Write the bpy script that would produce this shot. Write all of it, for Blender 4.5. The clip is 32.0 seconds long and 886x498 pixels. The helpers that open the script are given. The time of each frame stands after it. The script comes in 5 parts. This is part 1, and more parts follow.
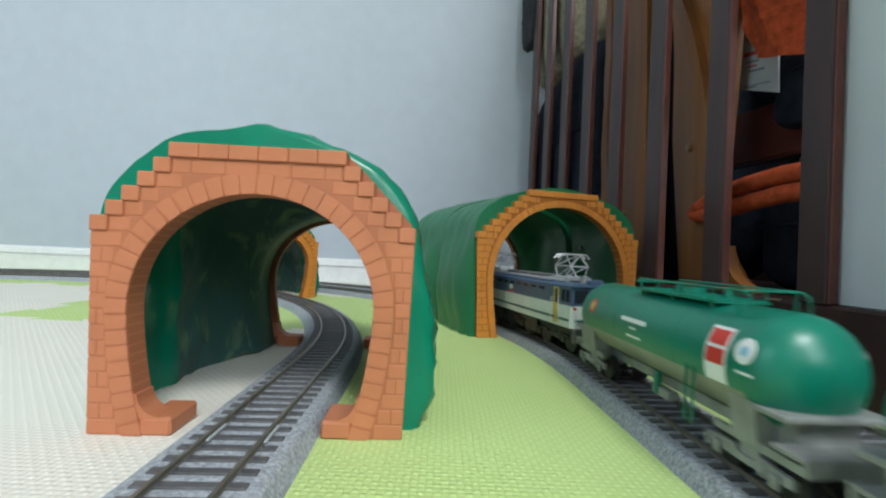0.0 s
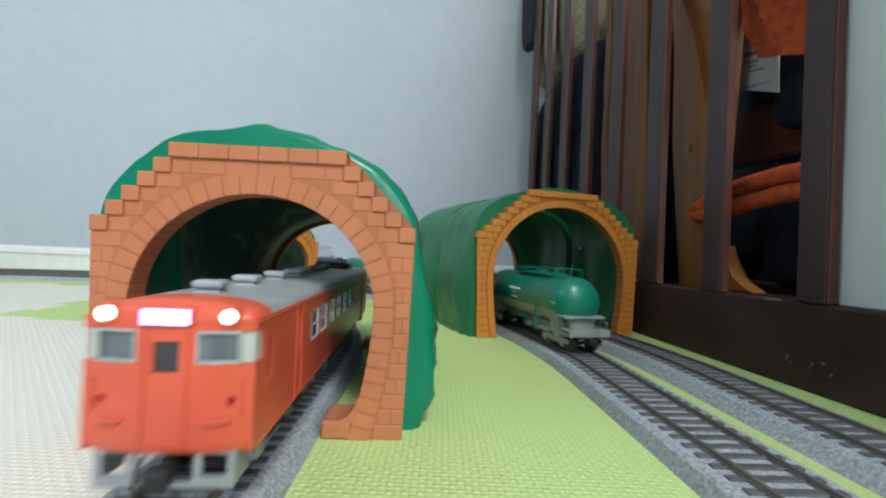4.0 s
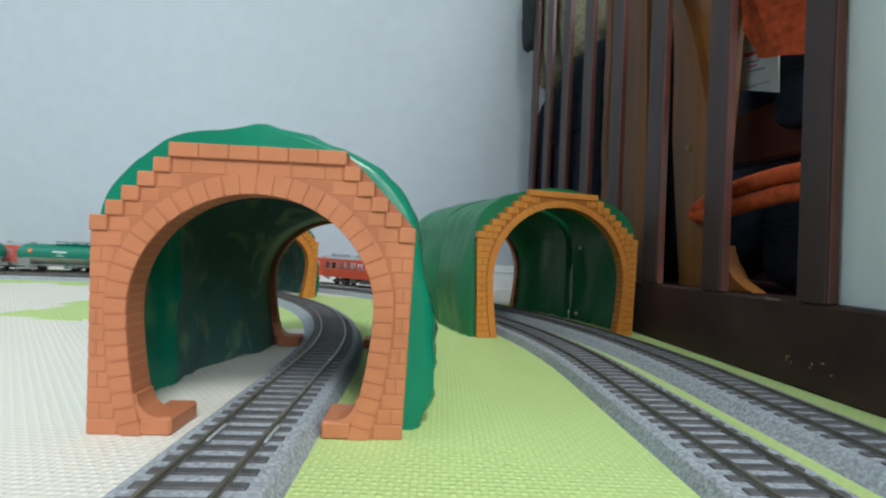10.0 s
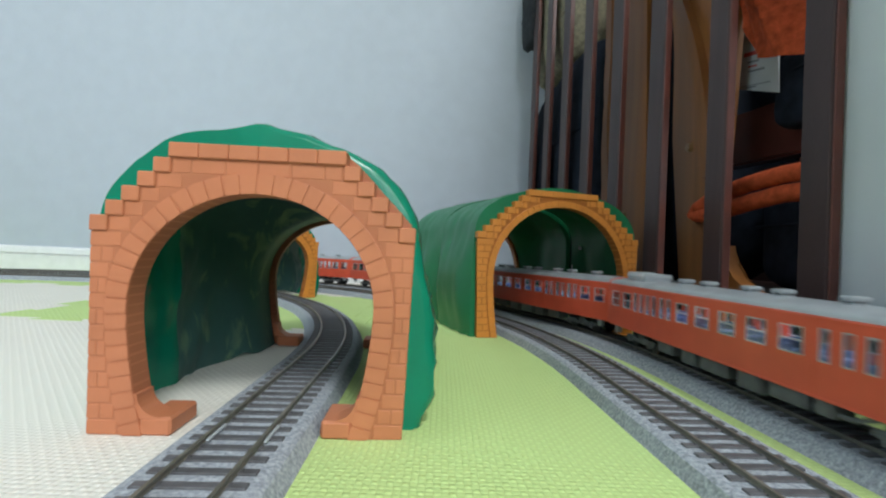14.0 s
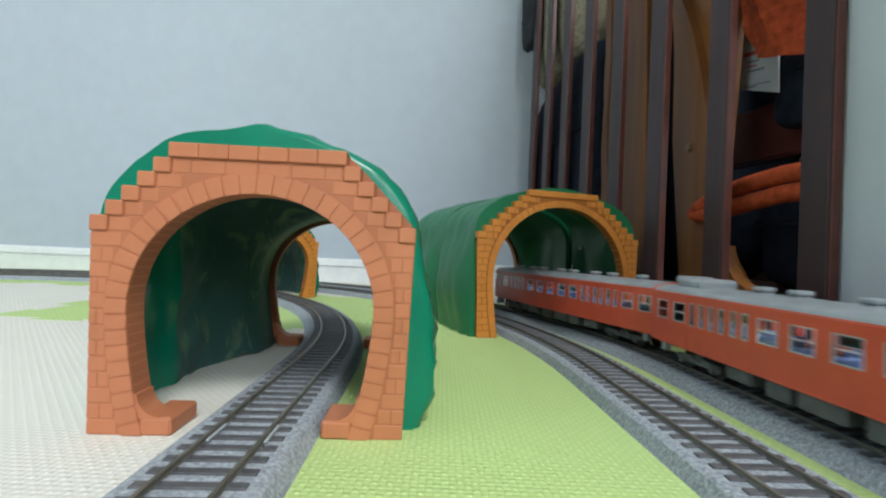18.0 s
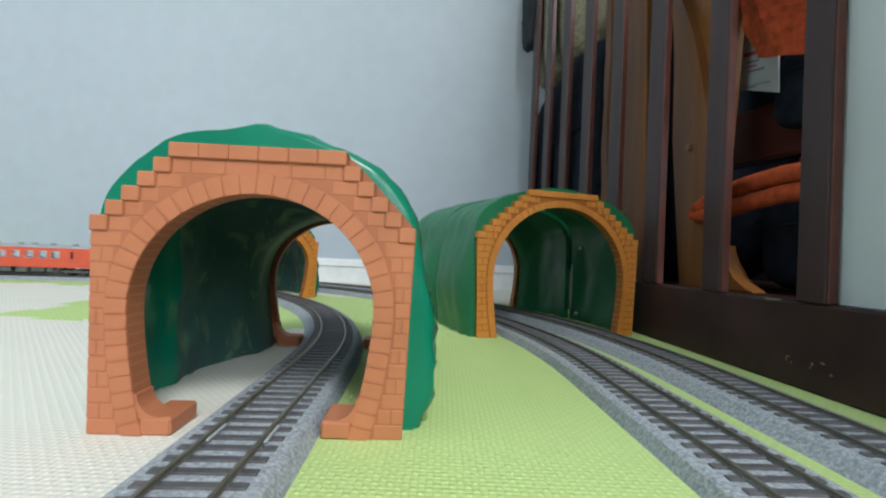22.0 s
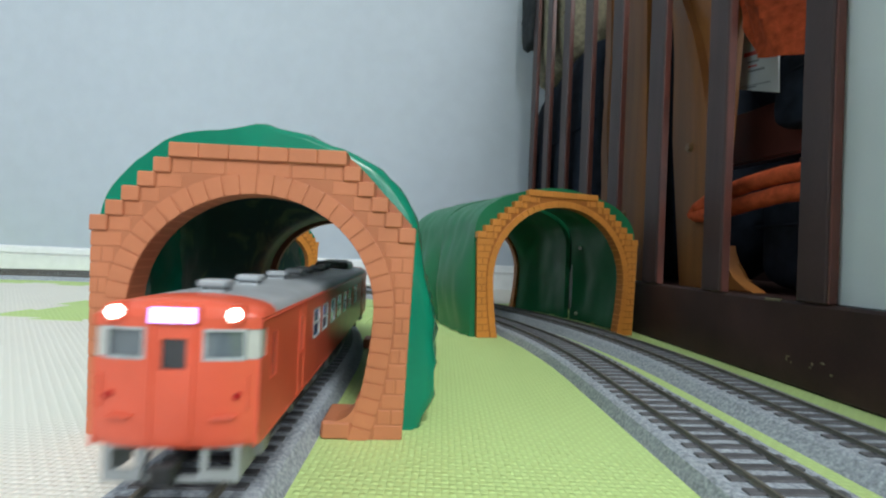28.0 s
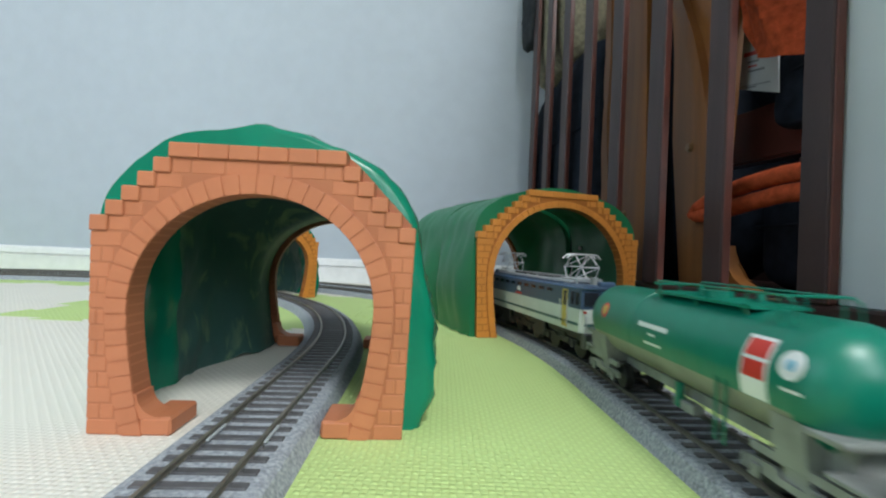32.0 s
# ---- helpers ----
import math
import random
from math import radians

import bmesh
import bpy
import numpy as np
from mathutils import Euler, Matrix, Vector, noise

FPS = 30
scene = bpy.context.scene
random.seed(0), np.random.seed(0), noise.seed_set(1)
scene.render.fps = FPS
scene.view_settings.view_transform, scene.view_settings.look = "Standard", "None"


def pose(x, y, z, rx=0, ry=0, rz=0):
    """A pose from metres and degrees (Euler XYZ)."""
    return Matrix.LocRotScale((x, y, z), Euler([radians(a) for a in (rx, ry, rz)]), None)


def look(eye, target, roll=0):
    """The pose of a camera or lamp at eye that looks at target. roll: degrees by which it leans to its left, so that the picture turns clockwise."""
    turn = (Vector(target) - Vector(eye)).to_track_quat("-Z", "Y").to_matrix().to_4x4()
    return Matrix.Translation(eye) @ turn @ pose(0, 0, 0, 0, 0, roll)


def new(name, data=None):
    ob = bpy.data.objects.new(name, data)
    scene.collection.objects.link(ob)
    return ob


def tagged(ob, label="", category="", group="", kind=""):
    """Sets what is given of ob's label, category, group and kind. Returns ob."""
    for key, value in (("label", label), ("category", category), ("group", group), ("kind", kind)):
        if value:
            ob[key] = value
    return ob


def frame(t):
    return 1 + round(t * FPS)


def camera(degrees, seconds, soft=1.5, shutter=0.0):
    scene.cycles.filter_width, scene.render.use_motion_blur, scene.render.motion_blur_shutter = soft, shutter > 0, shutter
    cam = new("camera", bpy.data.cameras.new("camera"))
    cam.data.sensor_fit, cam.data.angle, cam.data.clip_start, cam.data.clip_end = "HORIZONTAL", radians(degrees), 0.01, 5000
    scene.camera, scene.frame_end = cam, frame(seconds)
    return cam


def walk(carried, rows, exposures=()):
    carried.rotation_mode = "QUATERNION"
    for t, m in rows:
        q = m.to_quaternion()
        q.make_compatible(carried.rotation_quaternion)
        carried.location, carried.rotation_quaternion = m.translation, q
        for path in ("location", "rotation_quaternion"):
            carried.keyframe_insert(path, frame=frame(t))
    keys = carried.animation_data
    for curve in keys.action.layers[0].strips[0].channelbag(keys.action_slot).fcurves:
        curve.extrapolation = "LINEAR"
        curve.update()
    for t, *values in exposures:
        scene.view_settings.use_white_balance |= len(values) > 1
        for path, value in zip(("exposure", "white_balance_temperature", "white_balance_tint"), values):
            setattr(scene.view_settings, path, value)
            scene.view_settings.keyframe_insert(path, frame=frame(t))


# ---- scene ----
cam = camera(90.6, 32.0, soft=2.2, shutter=0.75)
EYE_H, PITCH, ROLL = 0.06845, 0.573, 2.41
eye = Vector((0, 0, EYE_H))
view = look(eye, eye + Vector((0, math.cos(radians(PITCH)), math.sin(radians(PITCH)))), ROLL)
walk(cam, [(0, view), (32, view)], [(0, 0.0), (32, 0.0)])

# ---------------------------------------------------------------- light
world = bpy.data.worlds.new("world")
scene.world = world
world.use_nodes = True
wn = world.node_tree
sky = wn.nodes.new("ShaderNodeTexSky")
sky.sky_type, sky.sun_disc, sky.sun_elevation, sky.sun_rotation = "NISHITA", False, radians(40), radians(200)
wn.links.new(sky.outputs[0], wn.nodes["Background"].inputs[0])
wn.nodes["Background"].inputs[1].default_value = 0.12


def area_light(name, at, to, w, h, power, colour):
    d = bpy.data.lights.new(name, "AREA")
    d.shape, d.size, d.size_y, d.energy, d.color = "RECTANGLE", w, h, power, colour
    ob = new(name, d)
    ob.matrix_world = look(at, to)
    return ob


area_light("daylight_area", (1.05, -2.21, 1.40), (-0.05, 0.2, 0.1), 1.15, 1.25, 33, (0.86, 0.95, 1.0))
# unseen bluish fill from the left, added to brighten the left of the wall
area_light("daylight_area", (-1.96, -0.55, 1.35), (-0.2, 0.1, 0.5), 1.5, 1.3, 11, (0.72, 0.93, 1.0))
area_light("ceiling_lamp", (0.55, -1.60, 2.36), (0.55, -1.60, 0.0), 0.8, 0.8, 73, (0.93, 0.995, 1.0))
# ---------------------------------------------------------------- materials
def nodes_of(name):
    m = bpy.data.materials.new(name)
    m.use_nodes = True
    nt = m.node_tree
    return m, nt, nt.nodes["Principled BSDF"]


def mat(name, col, rough=0.5, metal=0.0, var=0.12, scale=60.0, bump=0.0, bscale=900.0, col2=None, mix=0.5, rvar=0.1, obj=0.0, spec=0.5,
        coat=0.0, sub=0.0, stretch=None, bias=0.0):
    """Procedural surface: two scales of tone, roughness wear and fine relief; scales per metre."""
    m, nt, b = nodes_of(name)
    N, L = nt.nodes.new, nt.links.new
    tc = N("ShaderNodeTexCoord")
    big, fine = N("ShaderNodeTexNoise"), N("ShaderNodeTexNoise")
    big.inputs["Scale"].default_value, big.inputs["Detail"].default_value = scale, 4
    fine.inputs["Scale"].default_value, fine.inputs["Detail"].default_value = bscale, 5
    place = tc.outputs["Object"]
    if stretch:
        warp = N("ShaderNodeMapping")
        warp.inputs["Scale"].default_value = stretch
        L(place, warp.inputs["Vector"])
        place = warp.outputs["Vector"]
        big.inputs["Distortion"].default_value = 1.2
    L(place, big.inputs["Vector"])
    L(tc.outputs["Object"], fine.inputs["Vector"])
    ramp = N("ShaderNodeValToRGB")
    c2 = col2 or tuple(min(1, c * (1 + 2 * var)) for c in col)
    c1 = col if col2 else tuple(c * (1 - var) for c in col)
    ramp.color_ramp.elements[0].position, ramp.color_ramp.elements[1].position = 0.5 + bias - mix * 0.5, 0.5 + bias + mix * 0.5
    ramp.color_ramp.elements[0].color, ramp.color_ramp.elements[1].color = (*c1, 1), (*c2, 1)
    L(big.outputs["Fac"], ramp.inputs["Fac"])
    hsv = N("ShaderNodeHueSaturation")
    L(ramp.outputs["Color"], hsv.inputs["Color"])
    mul = N("ShaderNodeMath")
    mul.operation = "MULTIPLY_ADD"
    mul.inputs[1].default_value, mul.inputs[2].default_value = var, 1 - var * 0.5
    L(fine.outputs["Fac"], mul.inputs[0])
    last = mul
    if obj:
        info, add = N("ShaderNodeObjectInfo"), N("ShaderNodeMath")
        add.operation = "MULTIPLY_ADD"
        add.inputs[1].default_value = obj
        L(info.outputs["Random"], add.inputs[0])
        L(mul.outputs[0], add.inputs[2])
        last = add
    L(last.outputs[0], hsv.inputs["Value"])
    L(hsv.outputs["Color"], b.inputs["Base Color"])
    rr = N("ShaderNodeMath")
    rr.operation = "MULTIPLY_ADD"
    rr.inputs[1].default_value, rr.inputs[2].default_value = rvar, rough - rvar * 0.5
    L(fine.outputs["Fac"], rr.inputs[0])
    L(rr.outputs[0], b.inputs["Roughness"])
    b.inputs["Metallic"].default_value = metal
    b.inputs["Specular IOR Level"].default_value = spec
    b.inputs["Coat Weight"].default_value = coat
    if sub:
        b.inputs["Subsurface Weight"].default_value, b.inputs["Subsurface Scale"].default_value = sub, 0.002
    if bump:
        bp = N("ShaderNodeBump")
        bp.inputs["Strength"].default_value, bp.inputs["Distance"].default_value = bump, 0.0004
        L(fine.outputs["Fac"], bp.inputs["Height"])
        L(bp.outputs["Normal"], b.inputs["Normal"])
    return m


def glow(name, col, strength):
    m, nt, b = nodes_of(name)
    b.inputs["Base Color"].default_value = (*col, 1)
    b.inputs["Emission Color"].default_value, b.inputs["Emission Strength"].default_value = (*col, 1), strength
    return m


def glass(name, col, rough=0.03):
    m, nt, b = nodes_of(name)
    b.inputs["Base Color"].default_value = (*col, 1)
    b.inputs["Roughness"].default_value = rough
    b.inputs["Transmission Weight"].default_value, b.inputs["IOR"].default_value = 1.0, 1.45
    return m


def mat_mat(name, col):
    """Foam play mat with its pressed basket-weave of small raised pads."""
    m, nt, b = nodes_of(name)
    N, L = nt.nodes.new, nt.links.new
    tc, sep = N("ShaderNodeTexCoord"), N("ShaderNodeSeparateXYZ")
    L(tc.outputs["Object"], sep.inputs[0])

    def math_node(op, a, c=None, d=None):
        n = N("ShaderNodeMath")
        n.operation = op
        for i, v in enumerate((a, c, d)):
            if v is None:
                continue
            if isinstance(v, (int, float)):
                n.inputs[i].default_value = v
            else:
                L(v, n.inputs[i])
        return n.outputs[0]

    def wave(axis, per, shift=0.0):
        return math_node("SINE", math_node("MULTIPLY_ADD", sep.outputs[axis], 2 * math.pi / per, shift))
    # alternate pads: long along x in one cell, along y in the next
    sx, sy = wave(0, 0.0046), wave(1, 0.0046)
    checker = math_node("MULTIPLY", sx, sy)
    pick = math_node("GREATER_THAN", checker, 0.0)
    rx, ry = math_node("ABSOLUTE", wave(0, 0.0046)), math_node("ABSOLUTE", wave(1, 0.0046))
    hx = math_node("POWER", rx, 0.5)
    hy = math_node("POWER", ry, 0.5)
    pad = math_node("MULTIPLY", hx, hy)
    high = math_node("MULTIPLY_ADD", pick, 0.55, 0.45)
    height = math_node("MULTIPLY", pad, high)
    fine = N("ShaderNodeTexNoise")
    fine.inputs["Scale"].default_value, fine.inputs["Detail"].default_value = 1500, 3
    L(tc.outputs["Object"], fine.inputs["Vector"])
    big = N("ShaderNodeTexNoise")
    big.inputs["Scale"].default_value = 9
    L(tc.outputs["Object"], big.inputs["Vector"])
    tone = math_node("MULTIPLY_ADD", big.outputs["Fac"], 0.12, 0.86)
    tone = math_node("MULTIPLY_ADD", height, 0.14, tone)
    hsv = N("ShaderNodeHueSaturation")
    hsv.inputs["Color"].default_value = (*col, 1)
    L(tone, hsv.inputs["Value"])
    L(hsv.outputs["Color"], b.inputs["Base Color"])
    tot = math_node("MULTIPLY_ADD", fine.outputs["Fac"], 0.12, height)
    bp = N("ShaderNodeBump")
    bp.inputs["Strength"].default_value, bp.inputs["Distance"].default_value = 0.7, 0.0007
    L(tot, bp.inputs["Height"])
    L(bp.outputs["Normal"], b.inputs["Normal"])
    b.inputs["Roughness"].default_value, b.inputs["Specular IOR Level"].default_value = 0.75, 0.25
    return m


def wallpaper(name, col):
    m, nt, b = nodes_of(name)
    N, L = nt.nodes.new, nt.links.new
    tc = N("ShaderNodeTexCoord")
    a, c = N("ShaderNodeTexNoise"), N("ShaderNodeTexNoise")
    a.inputs["Scale"].default_value, a.inputs["Detail"].default_value = 320, 6
    c.inputs["Scale"].default_value, c.inputs["Detail"].default_value = 30, 4
    L(tc.outputs["Object"], a.inputs["Vector"])
    L(tc.outputs["Object"], c.inputs["Vector"])
    ramp = N("ShaderNodeValToRGB")
    ramp.color_ramp.elements[0].position, ramp.color_ramp.elements[1].position = 0.35, 0.65
    ramp.color_ramp.elements[0].color = (*(v * 0.96 for v in col), 1)
    ramp.color_ramp.elements[1].color = (*col, 1)
    L(c.outputs["Fac"], ramp.inputs["Fac"])
    L(ramp.outputs["Color"], b.inputs["Base Color"])
    bp = N("ShaderNodeBump")
    bp.inputs["Strength"].default_value, bp.inputs["Distance"].default_value = 0.5, 0.0006
    L(a.outputs["Fac"], bp.inputs["Height"])
    L(bp.outputs["Normal"], b.inputs["Normal"])
    b.inputs["Roughness"].default_value, b.inputs["Specular IOR Level"].default_value = 0.85, 0.2
    return m


M_GREEN_MAT = mat_mat("green foam", (0.52, 0.665, 0.26))
M_CREAM_MAT = mat_mat("cream foam", (0.77, 0.735, 0.655))
M_WALL = wallpaper("wallpaper", (0.49, 0.538, 0.592))
M_CEIL = wallpaper("ceiling paper", (0.8, 0.8, 0.79))
M_BASEBOARD = mat("white baseboard", (0.78, 0.78, 0.77), 0.45, var=0.04, bump=0.1)
M_FLOOR = mat("oak floor", (0.38, 0.25, 0.14), 0.4, var=0.2, scale=12, bump=0.2)
M_BALLAST = mat("ballast", (0.18, 0.195, 0.22), 0.9, var=0.55, scale=700, bump=1.0, bscale=1100, col2=(0.47, 0.495, 0.53), mix=0.5, spec=0.2)
M_SLEEPER = mat("sleeper plastic", (0.078, 0.076, 0.080), 0.5, var=0.25, scale=200, bump=0.3, obj=0.25, spec=0.3)
M_RAIL = mat("nickel silver rail", (0.165, 0.155, 0.125), 0.36, metal=0.4, var=0.2, scale=150)
M_BRICK1 = mat("terracotta plastic", (0.45, 0.158, 0.074), 0.48, var=0.07, scale=40, bump=0.12, obj=0.05, spec=0.4, sub=0.0)
M_BRICK1B = mat("terracotta joint", (0.39, 0.137, 0.064), 0.55, var=0.07, scale=40, bump=0.1, spec=0.35)
M_BRICK2 = mat("amber plastic", (0.55, 0.20, 0.035), 0.48, var=0.07, scale=40, bump=0.12, obj=0.10, spec=0.4)
M_BRICK2B = mat("amber joint", (0.34, 0.108, 0.017), 0.55, var=0.07, scale=40, bump=0.1, spec=0.35)
M_HILL = mat("moulded green plastic", (0.003, 0.180, 0.104), 0.22, var=0.05, scale=45, bump=0.25, bscale=240, spec=0.34)
# mottled copy of the hill plastic, with the tunnel's shade in its colour
M_SHADED_LINING = mat("mottled lining with tunnel shade in its colour", (0.045, 0.110, 0.096), 0.45, var=0.2, scale=60, bump=0.3, bscale=160, col2=(0.17, 0.27, 0.15), mix=0.16, spec=0.3, stretch=(1, 1, 0.6), bias=0.13)
M_HILL2 = mat("moulded leaf-green plastic", (0.006, 0.145, 0.058), 0.4, var=0.05, scale=45, bump=0.03, bscale=500, spec=0.5)
M_WOOD_DARK = mat("dark stained wood", (0.034, 0.0165, 0.0145), 0.45, var=0.35, scale=25, bump=0.2, bscale=500, spec=0.25)
# slat stain, its purplish grey holding the wall's sheen on the broad faces
M_WOOD_SLAT = mat("stained slat with grey sheen in its colour", (0.040, 0.022, 0.0215), 0.42, var=0.3, scale=25, bump=0.2, bscale=500, spec=0.3, stretch=(1, 1, 0.12))
M_WOOD_RED = mat("reddish stained wood edge", (0.085, 0.024, 0.017), 0.33, var=0.3, scale=25, bump=0.2, bscale=500)
M_WOOD_BROWN = mat("honey brown wood", (0.185, 0.068, 0.016), 0.45, var=0.3, scale=26, bump=0.2, bscale=400, stretch=(1, 1, 0.1))
M_BOLT = mat("wood plug", (0.21, 0.11, 0.05), 0.4, var=0.2)
M_FABRIC_NAVY = mat("navy cloth", (0.012, 0.016, 0.024), 0.9, var=0.3, scale=80, bump=0.6, bscale=1800, spec=0.1)
M_FABRIC_GREY = mat("grey cloth", (0.03, 0.033, 0.036), 0.9, var=0.3, scale=80, bump=0.6, bscale=1800, spec=0.1)
M_WICKER = mat("khaki cloth", (0.18, 0.16, 0.11), 0.9, var=0.35, scale=150, bump=0.9, bscale=900, spec=0.1)
M_ORANGE = mat("orange woven cloth", (0.34, 0.056, 0.018), 0.85, var=0.3, scale=160, bump=1.0, bscale=600, spec=0.15)
M_PAPER = mat("white tag", (0.42, 0.44, 0.45), 0.4, var=0.05)
M_INK = mat("dark print", (0.16, 0.16, 0.17), 0.6)
M_INKRED = mat("red print", (0.4, 0.05, 0.04), 0.6)
M_PANEL = mat("white melamine", (0.53, 0.56, 0.57), 0.5, var=0.05, scale=10, bump=0.1)
M_VERMILION = mat("vermilion paint", (0.66, 0.100, 0.052), 0.30, var=0.06, scale=60, bump=0.05, spec=0.5)
M_ROOFGREY = mat("grey roof paint", (0.32, 0.34, 0.355), 0.38, var=0.12, scale=80, bump=0.15)
M_UNDER = mat("underframe grey", (0.105, 0.108, 0.108), 0.6, var=0.25, scale=120, bump=0.2)
M_SKIRT = mat("pale grey skirt paint", (0.24, 0.25, 0.25), 0.5, var=0.15, scale=100, bump=0.1)
M_BLACK = mat("black plastic", (0.018, 0.018, 0.019), 0.5, var=0.3, scale=120, bump=0.2)
M_SILVER = mat("silver frame", (0.52, 0.53, 0.55), 0.35, metal=0.4, var=0.08)
M_GLASS = glass("window glass", (0.85, 0.90, 0.95))
M_DARKGLASS = mat("tinted glass", (0.02, 0.023, 0.03), 0.08, var=0.1, spec=0.7)
M_CABGLASS = mat("reflecting cab glass", (0.10, 0.12, 0.14), 0.08, var=0.2, scale=60, spec=0.9)
M_CORNER = mat("pale corner glass", (0.42, 0.42, 0.40), 0.12, var=0.15, scale=80, spec=0.7)
M_SEAT = mat("blue seat", (0.10, 0.15, 0.30), 0.7, var=0.15, scale=200, bump=0.3)
M_LAMP = glow("headlight", (1.0, 0.93, 0.90), 9.0)
M_CABIN = glow("cabin light", (0.92, 0.96, 1.0), 14.0)
M_SIGN = glow("sign light", (0.45, 0.36, 1.0), 3.6)
M_TAIL = mat("red lens", (0.35, 0.01, 0.01), 0.15)
M_LOCO_BLUE = mat("blue-grey paint", (0.055, 0.095, 0.16), 0.38, var=0.08, scale=60, bump=0.05)
M_LOCO_EDGE = mat("roof edge blue", (0.06, 0.13, 0.26), 0.4, var=0.08, scale=60)
M_LOCO_CREAM = mat("pale grey paint", (0.60, 0.64, 0.60), 0.4, var=0.06, scale=60, bump=0.05)
M_LOCO_STRIPE = mat("dark teal stripe", (0.05, 0.12, 0.12), 0.4)
M_YELLOW = mat("ochre door", (0.55, 0.40, 0.09), 0.45)
M_PANTO = mat("bright grey metal", (0.52, 0.54, 0.55), 0.4, metal=0.5, var=0.12)
M_TANK = mat("tank green paint", (0.003, 0.172, 0.112), 0.32, var=0.06, scale=50, bump=0.04, spec=0.5)
M_TANKGREY = mat("tank underside grey", (0.26, 0.265, 0.22), 0.42, var=0.15, scale=60, bump=0.1)
M_FRAMEGREY = mat("light underframe grey", (0.24, 0.25, 0.24), 0.5, var=0.2, scale=100, bump=0.15)
M_RED = mat("red panel", (0.56, 0.035, 0.025), 0.4)
M_WHITE = mat("white paint", (0.78, 0.79, 0.79), 0.45, var=0.05)
M_BADGEBLUE = mat("pale blue badge", (0.20, 0.48, 0.66), 0.45)
M_SCUFF = mat("bare wood chip", (0.16, 0.135, 0.08), 0.8, var=0.3, scale=400)
M_JOINER = mat("pale grey plastic", (0.34, 0.36, 0.37), 0.6, var=0.15, scale=300)
M_GLINT = mat("white pellet", (0.75, 0.78, 0.62), 0.4)

# ---------------------------------------------------------------- building helpers (millimetres)
MM = 0.001
P = lambda x, y, z=0.0, rz=0.0: pose(x * MM, y * MM, z * MM, 0, 0, rz)


def thing(name, label, category, m=None, group="", kind=""):
    ob = new(name)
    ob.empty_display_size = 0.02
    if m is not None:
        ob.matrix_world = m
    return tagged(ob, label, category, group, kind)


def finish(bm, smooth=0.0):
    bm.transform(Matrix.Scale(MM, 4))
    bmesh.ops.recalc_face_normals(bm, faces=bm.faces)
    me = bpy.data.meshes.new("m")
    if smooth:
        for f in bm.faces:
            f.smooth = True
        for e in bm.edges:
            if len(e.link_faces) == 2 and e.calc_face_angle(0) > radians(smooth):
                e.smooth = False
    bm.to_mesh(me)
    bm.free()
    return me


def part(name, bm, material, parent, label="", smooth=0.0, m=None):
    """One mesh object of a thing; bm in millimetres (or a mesh that is already made)."""
    me = finish(bm, smooth) if isinstance(bm, bmesh.types.BMesh) else bm
    if not me.materials:
        me.materials.append(material)
    ob = new(name, me)
    if parent is not None:
        ob.parent = parent
    if m is not None:
        ob.matrix_local = m
    return tagged(ob, label)


def box(bm, x0, x1, y0, y1, z0, z1, bevel=0.0):
    vs = [bm.verts.new((x, y, z)) for z in (z0, z1) for y in (y0, y1) for x in (x0, x1)]
    fs = [bm.faces.new([vs[i] for i in q]) for q in
          ((0, 2, 3, 1), (4, 5, 7, 6), (0, 1, 5, 4), (2, 6, 7, 3), (0, 4, 6, 2), (1, 3, 7, 5))]
    if bevel:
        es = {e for f in fs for e in f.edges}
        bmesh.ops.bevel(bm, geom=list(es), offset=bevel, segments=1, affect="EDGES")
    return bm


def cell(x0, x1, y0, y1, z0, z1, bevel=0.0):
    return box(bmesh.new(), x0, x1, y0, y1, z0, z1, bevel)


def prism(bm, poly, a, b, axis=1):
    """Extrudes an outline of (u, v) from a to b along an axis: 0: (y, z), 1: (x, z), 2: (x, y)."""
    put = {0: lambda u, v, w: (w, u, v), 1: lambda u, v, w: (u, w, v), 2: lambda u, v, w: (u, v, w)}[axis]
    lo = [bm.verts.new(put(u, v, a)) for u, v in poly]
    hi = [bm.verts.new(put(u, v, b)) for u, v in poly]
    n = len(poly)
    bm.faces.new(lo)
    bm.faces.new(hi[::-1])
    for i in range(n):
        bm.faces.new((lo[i], lo[(i + 1) % n], hi[(i + 1) % n], hi[i]))
    return bm


def rod(bm, p0, p1, r, seg=8, r1=None):
    p0, p1 = Vector(p0), Vector(p1)
    d = p1 - p0
    m = Matrix.Translation((p0 + p1) / 2) @ d.to_track_quat("Z", "Y").to_matrix().to_4x4()
    bmesh.ops.create_cone(bm, cap_ends=True, segments=seg, radius1=r, radius2=r if r1 is None else r1, depth=d.length, matrix=m)
    return bm


def tube(bm, pts, r, seg=8):
    """A bent round bar through points."""
    rings = []
    pts = [Vector(p) for p in pts]
    for i, p in enumerate(pts):
        t = (pts[min(i + 1, len(pts) - 1)] - pts[max(i - 1, 0)]).normalized()
        a = t.cross(Vector((0, 0, 1)) if abs(t.z) < 0.95 else Vector((1, 0, 0))).normalized()
        b = t.cross(a)
        rad = r[i] if isinstance(r, (list, tuple)) else r
        rings.append([bm.verts.new(p + (a * math.cos(k) + b * math.sin(k)) * rad) for k in np.linspace(0, 2 * math.pi, seg, endpoint=False)])
    for q, w in zip(rings, rings[1:]):
        for k in range(seg):
            bm.faces.new((q[k], q[(k + 1) % seg], w[(k + 1) % seg], w[k]))
    bm.faces.new(rings[0])
    bm.faces.new(rings[-1][::-1])
    return bm


